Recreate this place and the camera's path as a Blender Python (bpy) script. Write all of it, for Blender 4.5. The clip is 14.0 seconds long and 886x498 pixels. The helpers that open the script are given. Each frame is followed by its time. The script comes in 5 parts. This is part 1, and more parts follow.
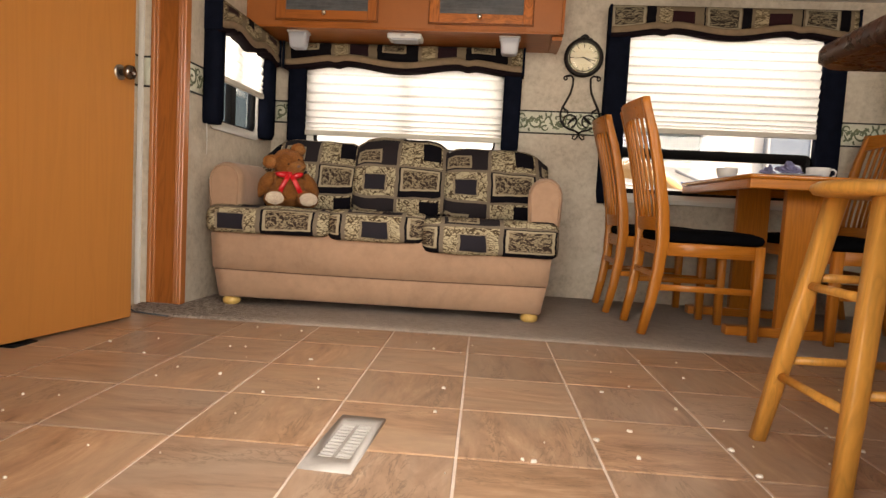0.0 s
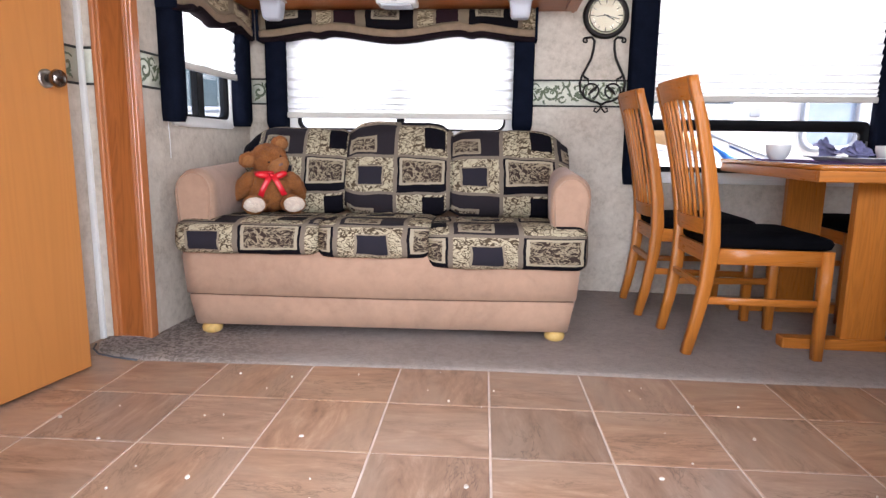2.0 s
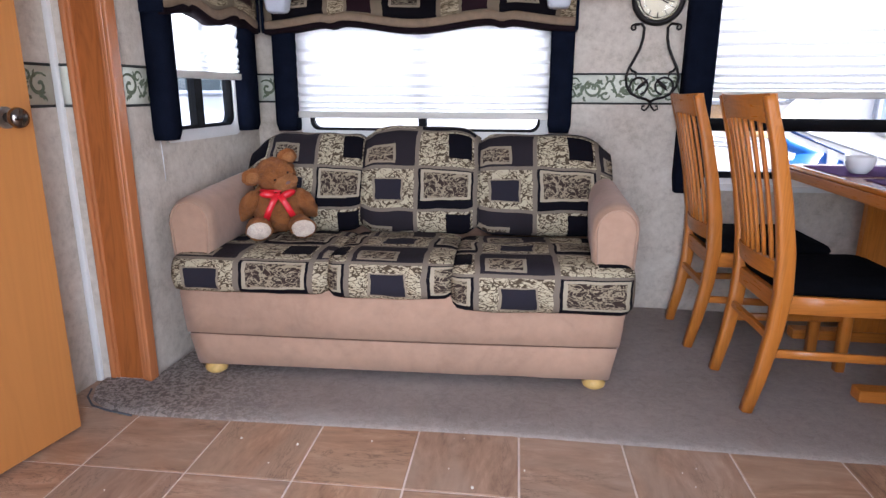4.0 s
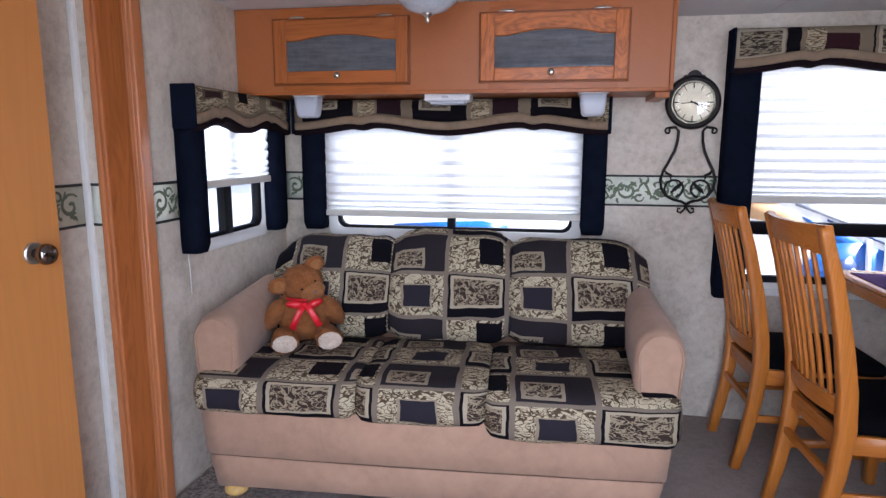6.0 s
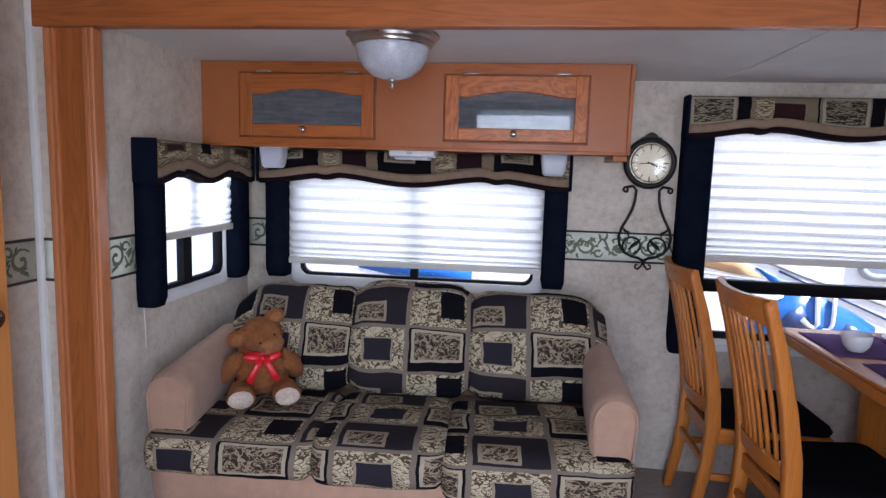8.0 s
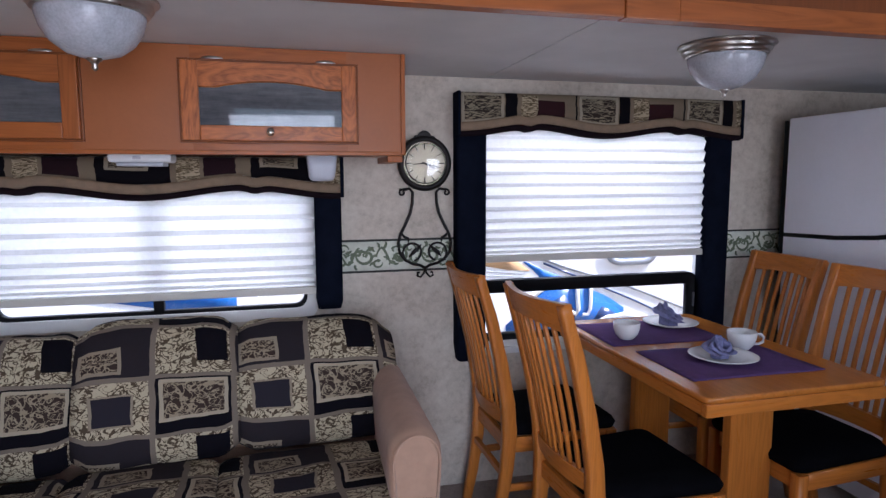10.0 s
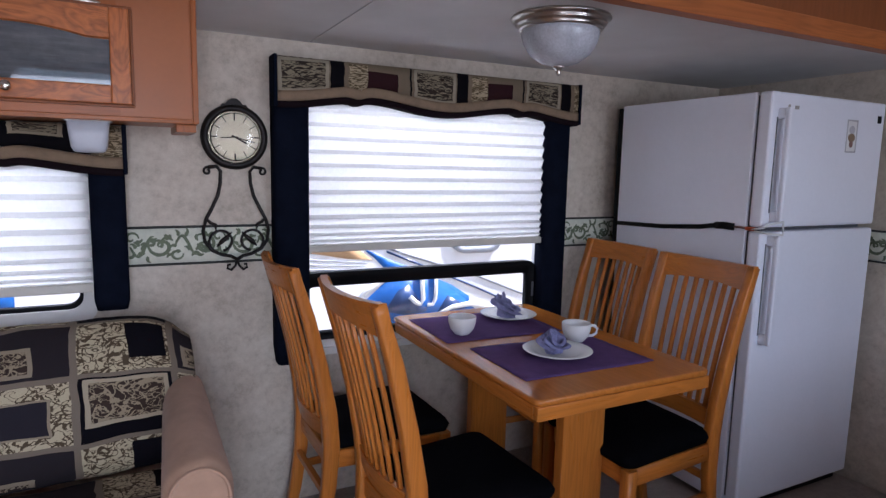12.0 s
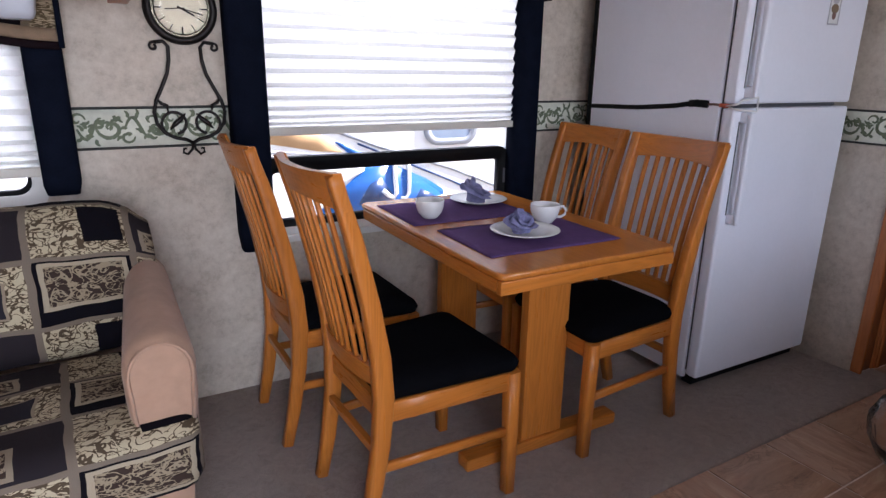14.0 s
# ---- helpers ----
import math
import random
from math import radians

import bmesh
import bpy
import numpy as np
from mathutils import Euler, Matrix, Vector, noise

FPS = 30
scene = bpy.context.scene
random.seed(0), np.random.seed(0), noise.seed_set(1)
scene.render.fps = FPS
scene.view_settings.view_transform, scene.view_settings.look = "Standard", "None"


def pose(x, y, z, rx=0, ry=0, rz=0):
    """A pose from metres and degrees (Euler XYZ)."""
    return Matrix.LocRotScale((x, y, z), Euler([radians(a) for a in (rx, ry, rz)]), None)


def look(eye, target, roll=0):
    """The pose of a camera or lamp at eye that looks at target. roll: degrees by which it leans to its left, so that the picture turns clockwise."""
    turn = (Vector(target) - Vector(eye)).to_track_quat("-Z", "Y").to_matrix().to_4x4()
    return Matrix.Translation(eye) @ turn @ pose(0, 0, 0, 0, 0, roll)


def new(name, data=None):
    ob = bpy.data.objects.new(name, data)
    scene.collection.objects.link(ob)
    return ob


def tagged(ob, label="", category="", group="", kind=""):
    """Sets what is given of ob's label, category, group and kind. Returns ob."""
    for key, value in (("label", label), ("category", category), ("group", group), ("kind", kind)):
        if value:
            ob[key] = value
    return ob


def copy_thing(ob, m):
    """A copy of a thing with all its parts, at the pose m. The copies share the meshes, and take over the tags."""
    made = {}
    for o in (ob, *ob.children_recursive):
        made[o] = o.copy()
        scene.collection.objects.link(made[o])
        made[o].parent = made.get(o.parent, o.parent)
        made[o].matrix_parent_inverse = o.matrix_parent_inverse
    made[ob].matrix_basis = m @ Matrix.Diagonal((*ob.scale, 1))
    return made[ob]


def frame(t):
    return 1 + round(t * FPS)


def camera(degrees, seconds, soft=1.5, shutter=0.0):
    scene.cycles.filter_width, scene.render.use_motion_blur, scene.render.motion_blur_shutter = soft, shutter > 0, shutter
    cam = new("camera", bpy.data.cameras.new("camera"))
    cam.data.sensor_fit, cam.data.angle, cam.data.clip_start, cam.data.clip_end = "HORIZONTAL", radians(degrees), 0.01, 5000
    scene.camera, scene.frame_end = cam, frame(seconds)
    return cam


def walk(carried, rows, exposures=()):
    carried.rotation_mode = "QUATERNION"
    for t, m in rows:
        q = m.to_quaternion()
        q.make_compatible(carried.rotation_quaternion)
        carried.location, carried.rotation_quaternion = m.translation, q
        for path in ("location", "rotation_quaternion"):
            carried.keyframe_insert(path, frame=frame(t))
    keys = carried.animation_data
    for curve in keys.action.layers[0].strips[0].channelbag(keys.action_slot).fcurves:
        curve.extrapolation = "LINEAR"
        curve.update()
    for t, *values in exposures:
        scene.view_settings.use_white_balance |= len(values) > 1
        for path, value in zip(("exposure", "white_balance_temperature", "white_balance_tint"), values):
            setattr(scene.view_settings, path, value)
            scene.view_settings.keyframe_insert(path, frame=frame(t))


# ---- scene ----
cam = camera(71.7, 14.0, soft=1.4)
PATH = [
    (0, (0.295, -0.013, 0.55), (0.112, 1.974, 0.407), 3.1),
    (0.5, (0.291, 0.115, 0.606), (0.071, 2.1, 0.5), 3.2),
    (1, (0.284, 0.193, 0.698), (0.044, 2.154, 0.386), 3.7),
    (1.5, (0.256, 0.305, 0.717), (0.102, 2.286, 0.49), 1.7),
    (2, (0.216, 0.431, 0.814), (0.033, 2.394, 0.478), 0.8),
    (2.5, (0.229, 0.501, 0.865), (0.07, 2.465, 0.524), 0.3),
    (3, (0.221, 0.603, 0.937), (-0.021, 2.55, 0.548), 0.7),
    (3.2, (0.231, 0.642, 0.969), (-0.05, 2.574, 0.534), 0.4),
    (5.3, (0.123, 0.916, 1.205), (-0.152, 2.829, 0.693), -0.0),
    (5.5, (0.12, 0.914, 1.226), (-0.148, 2.836, 0.742), 0.6),
    (6, (0.127, 0.91, 1.29), (-0.215, 2.853, 0.962), 0.2),
    (6.5, (0.13, 0.897, 1.347), (-0.238, 2.844, 1.079), -0.1),
    (7, (0.136, 0.898, 1.361), (-0.211, 2.852, 1.119), 0.6),
    (7.2, (0.137, 0.895, 1.378), (-0.211, 2.85, 1.144), 1.0),
    (9.3, (0.181, 1.075, 1.428), (0.374, 3.048, 1.166), 1.3),
    (9.5, (0.182, 1.121, 1.426), (0.461, 3.086, 1.181), 0.8),
    (10, (0.158, 1.255, 1.419), (0.645, 3.182, 1.195), -0.2),
    (10.5, (0.215, 1.341, 1.416), (0.864, 3.215, 1.164), 1.7),
    (11, (0.28, 1.412, 1.417), (1.022, 3.255, 1.19), 1.8),
    (11.5, (0.323, 1.454, 1.412), (1.157, 3.255, 1.168), 1.6),
    (12, (0.378, 1.468, 1.397), (1.285, 3.231, 1.133), 1.3),
    (12.5, (0.409, 1.473, 1.378), (1.344, 3.21, 1.045), 1.0),
    (13, (0.42, 1.472, 1.355), (1.373, 3.184, 0.952), 0.7),
    (13.5, (0.434, 1.472, 1.319), (1.388, 3.153, 0.807), 0.8),
    (14, (0.442, 1.469, 1.307), (1.376, 3.145, 0.742), 0.9),
]
EXPOSURES = [(0, 1.66, 8900, 16), (0.5, 2.12, 8000, 15), (1.5, 2.36, 6700, 16), (2.1, 2.28, 6150, 17), (3.2, 2.12, 5850, 17), (5.3, 1.88, 5700, 18), (7.2, 1.62, 5600, 18), (9.3, 1.32, 5600, 19), (12.5, 1.30, 5750, 19), (14, 1.68, 5950, 19)]
walk(cam, [(t, look(eye, target, roll)) for t, eye, target, roll in PATH], EXPOSURES)

# ---- light ----
SUN_UP, SUN_TURN = 54, 107
world = bpy.data.worlds.new("daylight")
scene.world = world
world.use_nodes = True
wn, wl = world.node_tree.nodes, world.node_tree.links
sky = wn.new("ShaderNodeTexSky")
sky.sky_type, sky.sun_disc = "NISHITA", False
sky.sun_elevation, sky.sun_rotation = radians(SUN_UP), radians(SUN_TURN)
wn["Background"].inputs["Strength"].default_value = 0.15
wl.new(sky.outputs["Color"], wn["Background"].inputs["Color"])
sun = new("sun", bpy.data.lights.new("sun", "SUN"))
sun.data.energy, sun.data.angle, sun.data.color = 5.0, radians(0.5), (1, 0.95, 0.88)
sun.matrix_world = look((12, -3.6, 17), (0, 0, 0))


def opening_light(name, x, y, z, w, h, aim, watts, colour=(0.93, 0.97, 1.0)):
    """The sky's light that comes in at an opening."""
    lamp = new(name, bpy.data.lights.new(name, "AREA"))
    lamp.data.shape, lamp.data.size, lamp.data.size_y, lamp.data.energy, lamp.data.color = "RECTANGLE", w, h, watts, colour
    lamp.matrix_world = look((x, y, z), aim)
    return lamp


opening_light("entry_daylight", 0.18, 0.385, 0.98, 0.78, 1.96, (-0.10, 2.3, 0.36), 7.4).data.spread = radians(116)
# fill for the refrigerator side, through an assumed opening out of view
opening_light("kitchen_fill_light", 2.2, 0.43, 1.42, 1.25, 0.58, (2.3, 3, 1.25), 7.4)
opening_light("sofa_window_daylight", -0.36, 4.22, 1.62, 1.25, 0.40, (-0.36, 3.87, 1.15), 5.5, (0.96, 0.98, 1.0))
opening_light("dinette_window_daylight", 1.555, 4.26, 1.86, 1.20, 0.50, (1.555, 3.87, 1.34), 5.2, (1.0, 0.99, 0.975))
opening_light("end_window_daylight", -1.262, 3.33, 1.29, 0.50, 0.26, (0, 3.33, 1.29), 0.9)


# ---- materials ----
class Nodes:
    """Short way to write node trees."""

    def __init__(self, name):
        self.mat = bpy.data.materials.new(name)
        self.mat.use_nodes = True
        self.n, self.l = self.mat.node_tree.nodes, self.mat.node_tree.links
        self.bsdf = self.n["Principled BSDF"]

    def put(self, socket, v):
        if isinstance(v, bpy.types.NodeSocket):
            self.l.new(v, socket)
        elif isinstance(v, tuple) and len(v) == 3 and socket.type == "RGBA":
            socket.default_value = (*v, 1)
        else:
            socket.default_value = v

    def m(self, op, a, b=0.0, c=0.0):
        k = self.n.new("ShaderNodeMath")
        k.operation = op
        for i, v in enumerate((a, b, c)):
            self.put(k.inputs[i], v)
        return k.outputs[0]

    def coords(self, kind="Object", scale=(1, 1, 1)):
        tc, mp = self.n.new("ShaderNodeTexCoord"), self.n.new("ShaderNodeMapping")
        mp.inputs["Scale"].default_value = scale
        self.l.new(tc.outputs[kind], mp.inputs["Vector"])
        return mp.outputs[0]

    def noise(self, vec, scale, detail=4, rough=0.55, warp=0.0):
        k = self.n.new("ShaderNodeTexNoise")
        self.put(k.inputs["Vector"], vec)
        k.inputs["Scale"].default_value, k.inputs["Detail"].default_value = scale, detail
        k.inputs["Roughness"].default_value, k.inputs["Distortion"].default_value = rough, warp
        return k.outputs["Fac"]

    def ramp(self, fac, stops):
        k = self.n.new("ShaderNodeValToRGB")
        while len(k.color_ramp.elements) < len(stops):
            k.color_ramp.elements.new(0.5)
        for e, (p, c) in zip(k.color_ramp.elements, stops):
            e.position, e.color = p, (*c, 1) if len(c) == 3 else c
        self.put(k.inputs[0], fac)
        return k.outputs[0]

    def mix(self, fac, a, b, kind="MIX"):
        k = self.n.new("ShaderNodeMix")
        k.data_type, k.blend_type = "RGBA", kind
        self.put(k.inputs[0], fac), self.put(k.inputs[6], a), self.put(k.inputs[7], b)
        return k.outputs[2]

    def bump(self, height, strength, distance):
        k = self.n.new("ShaderNodeBump")
        k.inputs["Strength"].default_value, k.inputs["Distance"].default_value = strength, distance
        self.put(k.inputs["Height"], height)
        self.l.new(k.outputs[0], self.bsdf.inputs["Normal"])

    def set(self, **kw):
        for key, v in kw.items():
            self.put(self.bsdf.inputs[{"base_color": "Base Color", "IOR": "IOR", "roughness": "Roughness", "metallic": "Metallic"}[key]], v)
        return self.mat


def matt(mat, level=0.08):
    """Cloth: hardly any mirror-like gloss."""
    mat.node_tree.nodes["Principled BSDF"].inputs["Specular IOR Level"].default_value = level
    return mat


def shade(c, f):
    return tuple(min(1.0, x * f) for x in c)


def plain(name, colour, rough=0.5, metal=0.0, vary=0.12, scale=9.0, grain=0.0, grain_scale=300.0, ior=1.45):
    """A surface of one colour with soft stains and fine grain."""
    k = Nodes(name)
    v = k.coords()
    big, fine = k.noise(v, scale, 5), k.noise(v, scale * 14, 3)
    f = k.m("MULTIPLY_ADD", fine, 0.35, k.m("MULTIPLY", big, 0.65))
    col = k.ramp(f, [(0.3, shade(colour, 1 - vary)), (0.7, shade(colour, 1 + vary))])
    k.set(base_color=col, metallic=metal, IOR=ior)
    k.put(k.bsdf.inputs["Roughness"], k.m("MULTIPLY_ADD", big, 0.18, rough - 0.09))
    if grain:
        k.bump(k.noise(v, grain_scale, 2), grain, 0.002)
    return k.mat


def wood(name, colour, axis, rough=0.38, contrast=0.16, scale=1.0, run=0.7):
    """Varnished wood with its grain along an axis of the thing."""
    k = Nodes(name)
    st = [9 * scale] * 3
    st["xyz".index(axis)] = run * scale
    v = k.coords("Object", tuple(st))
    info = k.n.new("ShaderNodeObjectInfo")
    shift = k.n.new("ShaderNodeVectorMath")
    shift.operation = "ADD"
    k.l.new(v, shift.inputs[0])
    k.put(shift.inputs[1], k.m("MULTIPLY", info.outputs["Random"], 17.0))
    v = shift.outputs[0]
    rings, fine = k.noise(v, 1.6, 3, 0.5, 1.4), k.noise(v, 14, 4, 0.6)
    band = k.m("PINGPONG", k.m("MULTIPLY", rings, 7.0), 0.5)
    f = k.m("MULTIPLY_ADD", fine, 0.5, k.m("MULTIPLY", band, 0.9))
    col = k.ramp(f, [(0.15, shade(colour, 1 + contrast)), (0.55, colour), (0.9, shade(colour, 1 - 1.4 * contrast))])
    k.set(base_color=col)
    k.put(k.bsdf.inputs["Roughness"], k.m("MULTIPLY_ADD", fine, 0.15, rough - 0.07))
    k.put(k.bsdf.inputs["Specular IOR Level"], 0.32)
    k.bump(fine, 0.12, 0.001)
    return k.mat


def varnished(mat):
    mat.node_tree.nodes["Principled BSDF"].inputs["Specular IOR Level"].default_value = 0.6
    return mat


def wallpaper():
    k = Nodes("mottled_wallpaper")
    v = k.coords()
    a, b, c = k.noise(v, 5, 6, 0.65, 0.6), k.noise(v, 34, 5, 0.7), k.noise(v, 160, 2)
    col = k.ramp(k.m("MULTIPLY_ADD", b, 0.5, k.m("MULTIPLY", a, 0.5)), [(0.34, (0.39, 0.335, 0.265)), (0.5, (0.55, 0.48, 0.395)), (0.66, (0.65, 0.585, 0.495))])
    k.set(base_color=col, roughness=0.72)
    k.bump(k.m("ADD", b, c), 0.3, 0.003)
    return k.mat


def ceiling_board():
    k = Nodes("white_ceiling_board")
    v = k.coords()
    a, b = k.noise(v, 3, 4), k.noise(v, 220, 3)
    k.set(base_color=k.ramp(a, [(0.3, (0.63, 0.63, 0.62)), (0.7, (0.73, 0.73, 0.72))]), roughness=0.8)
    k.bump(b, 0.35, 0.002)
    return k.mat


def floor_tile_look():
    """Brown stone-look tile with drawn-out streaks, different on each tile."""
    k = Nodes("brown_stone_tile")
    info = k.n.new("ShaderNodeObjectInfo")
    v0 = k.coords("Object", (1.3, 4.6, 1))
    add = k.n.new("ShaderNodeVectorMath")
    add.operation = "ADD"
    k.l.new(v0, add.inputs[0])
    k.put(add.inputs[1], k.m("MULTIPLY", info.outputs["Random"], 41.0))
    v = add.outputs[0]
    a, b, veil = k.noise(v, 2.0, 6, 0.62, 2.2), k.noise(v, 9, 6, 0.7, 0.8), k.noise(v, 1.1, 3, 0.5, 0.6)
    f = k.m("MULTIPLY_ADD", b, 0.34, k.m("MULTIPLY", a, 0.66))
    col = k.ramp(f, [(0.31, (0.18, 0.100, 0.064)), (0.43, (0.34, 0.203, 0.130)), (0.54, (0.43, 0.268, 0.176)), (0.68, (0.56, 0.392, 0.278))])
    col = k.mix(k.ramp(veil, [(0.44, (0, 0, 0)), (0.62, (0.55, 0.55, 0.55))]), col, (0.40, 0.285, 0.205))
    vein = k.m("ABSOLUTE", k.m("SUBTRACT", k.noise(v, 3.4, 5, 0.65, 2.6), 0.5))
    patch = k.m("MULTIPLY", k.ramp(vein, [(0.0, (1, 1, 1)), (0.032, (0, 0, 0))]), k.ramp(k.noise(v, 1.6, 2), [(0.5, (0, 0, 0)), (0.62, (0.7, 0.7, 0.7))]))
    col = k.mix(patch, col, (0.13, 0.078, 0.052))
    tone = k.m("MULTIPLY_ADD", info.outputs["Random"], 0.20, 0.91)
    grey = k.m("FRACT", k.m("MULTIPLY", info.outputs["Random"], 7.3))
    tint = k.n.new("ShaderNodeCombineColor")
    k.put(tint.inputs[0], k.m("MULTIPLY", tone, k.m("MULTIPLY_ADD", grey, 0.09, 0.97)))
    k.put(tint.inputs[1], tone)
    k.put(tint.inputs[2], k.m("MULTIPLY", tone, k.m("MULTIPLY_ADD", grey, -0.12, 1.03)))
    k.set(base_color=k.mix(1.0, col, tint.outputs[0], "MULTIPLY"))
    k.put(k.bsdf.inputs["Roughness"], k.m("MULTIPLY_ADD", b, 0.22, 0.22))
    k.bump(b, 0.10, 0.002)
    return k.mat


def carpet_look():
    k = Nodes("grey_taupe_carpet")
    v = k.coords()
    a, b, c = k.noise(v, 1.6, 4, 0.6), k.noise(v, 30, 4, 0.7, 0.8), k.noise(v, 330, 2, 0.8)
    f = k.m("ADD", k.m("MULTIPLY", a, 0.25), k.m("MULTIPLY_ADD", b, 0.3, k.m("MULTIPLY", c, 0.45)))
    pile = k.ramp(f, [(0.36, (0.345, 0.282, 0.24)), (0.5, (0.51, 0.428, 0.368)), (0.64, (0.64, 0.55, 0.48))])
    fleck = k.ramp(k.noise(v, 62, 3, 0.65, 0.6), [(0.47, (0, 0, 0)), (0.54, (1, 1, 1))])
    trodden = k.ramp(k.noise(v, 1.25, 2, 0.5, 0.4), [(0.36, (0, 0, 0)), (0.52, (0.72, 0.72, 0.72))])
    sep = k.n.new("ShaderNodeSeparateXYZ")
    k.l.new(v, sep.inputs[0])
    worn = k.n.new("ShaderNodeMapRange")
    for q, val in enumerate((sep.outputs[0], -1.05, -0.55, 1.0, 0.06)):
        k.put(worn.inputs[q], val)
    trodden = k.m("MULTIPLY", trodden, worn.outputs[0])
    k.set(base_color=k.mix(k.m("MULTIPLY", fleck, trodden), pile, (0.14, 0.112, 0.10)), roughness=0.95)
    k.bump(k.m("ADD", k.m("MULTIPLY", b, 0.6), c), 1.0, 0.011)
    return k.mat


def suede(name, colour):
    k = Nodes(name)
    v = k.coords()
    a, b, c = k.noise(v, 3.0, 4, 0.6, 0.5), k.noise(v, 26, 4, 0.6), k.noise(v, 420, 2)
    rub = k.ramp(k.noise(v, 11, 4, 0.65, 0.8), [(0.54, (0, 0, 0)), (0.74, (0.28, 0.28, 0.28))])
    f = k.m("MULTIPLY_ADD", b, 0.35, k.m("MULTIPLY", a, 0.65))
    col = k.ramp(f, [(0.34, shade(colour, 0.84)), (0.5, colour), (0.66, shade(colour, 1.14))])
    k.set(base_color=k.mix(rub, col, shade(colour, 0.58)), roughness=0.9)
    k.put(k.bsdf.inputs["Sheen Weight"], 0.12)
    k.bump(k.m("ADD", b, k.m("MULTIPLY", c, 0.4)), 0.2, 0.004)
    return k.mat


def patchwork(name="patchwork_tapestry", bright=1.0):
    """Woven patchwork: four kinds of patches in a two by two repeat, with scroll-like figures."""
    k = Nodes(name)
    uv = k.n.new("ShaderNodeUVMap")
    vec = uv.outputs[0]
    warp = k.n.new("ShaderNodeTexNoise")
    k.put(warp.inputs["Vector"], vec)
    warp.inputs["Scale"].default_value = 1.7
    wob = k.n.new("ShaderNodeVectorMath")
    wob.operation = "MULTIPLY_ADD"
    k.l.new(warp.outputs["Color"], wob.inputs[0])
    wob.inputs[1].default_value = (0.10, 0.10, 0)
    k.l.new(vec, wob.inputs[2])
    sep = k.n.new("ShaderNodeSeparateXYZ")
    k.l.new(wob.outputs[0], sep.inputs[0])
    u, v = sep.outputs[0], sep.outputs[1]
    fu, fv = k.m("FRACT", u), k.m("FRACT", v)
    iu, iv = k.m("FLOORED_MODULO", k.m("FLOOR", u), 2.0), k.m("FLOORED_MODULO", k.m("FLOOR", v), 2.0)

    def band(x, lo, hi):
        return k.m("MULTIPLY", k.m("GREATER_THAN", x, lo), k.m("LESS_THAN", x, hi))

    def rect(a, b, c, d):
        return k.m("MULTIPLY", band(fu, a, b), band(fv, c, d))

    def frame_of(a, b, c, d, w):
        return k.m("SUBTRACT", rect(a, b, c, d), rect(a + w, b - w, c + w, d - w))

    big = k.noise(vec, 4.2, 1.5, 0.5, 1.6)
    small = k.noise(vec, 7.2, 1.0, 0.5, 1.5)
    curl = k.m("LESS_THAN", k.m("ABSOLUTE", k.m("SUBTRACT", big, 0.5)), 0.032)
    spray = k.m("LESS_THAN", k.m("ABSOLUTE", k.m("SUBTRACT", small, 0.52)), 0.036)
    taupe, tan, cream = (0.20, 0.16, 0.12), (0.29, 0.235, 0.165), (0.50, 0.425, 0.285)
    coal, black, brown = (0.026, 0.023, 0.030), (0.006, 0.005, 0.008), (0.048, 0.032, 0.025)
    ornate = k.mix(k.m("MAXIMUM", curl, spray), brown, (0.31, 0.25, 0.165))
    scroll = k.mix(k.m("MAXIMUM", spray, curl), cream, (0.09, 0.065, 0.04))
    # charcoal patch with a framed inset
    d = k.mix(rect(0.035, 0.965, 0.045, 0.955), taupe, (0.026, 0.021, 0.024))
    d = k.mix(rect(0.10, 0.62, 0.10, 0.60), d, tan)
    d = k.mix(rect(0.15, 0.57, 0.16, 0.53), d, ornate)
    # cream patch with a black square
    b = k.mix(rect(0.035, 0.965, 0.04, 0.96), taupe, scroll)
    b = k.mix(rect(0.52, 0.93, 0.26, 0.90), b, black)
    # cream patch with a charcoal centre
    c = k.mix(rect(0.035, 0.965, 0.04, 0.96), taupe, scroll)
    c = k.mix(rect(0.26, 0.78, 0.20, 0.76), c, tan)
    c = k.mix(rect(0.30, 0.75, 0.23, 0.73), c, coal)
    # framed figure above a black bar
    o = k.mix(rect(0.04, 0.96, 0.03, 0.97), taupe, black)
    o = k.mix(rect(0.08, 0.92, 0.24, 0.94), o, (0.40, 0.335, 0.235))
    o = k.mix(rect(0.13, 0.87, 0.30, 0.88), o, ornate)
    top, low = k.mix(iu, d, b), k.mix(iu, c, o)
    col = k.mix(iv, top, low)
    weave = k.noise(vec, 160, 2, 0.6)
    col = k.mix(0.35, col, k.ramp(weave, [(0.3, (0.35, 0.35, 0.35)), (0.7, (1, 1, 1))]), "MULTIPLY")
    if bright != 1.0:
        col = k.mix(1.0, col, (bright, bright, bright), "MULTIPLY")
    k.set(base_color=col, roughness=0.88)
    k.bump(weave, 0.3, 0.002)
    return k.mat


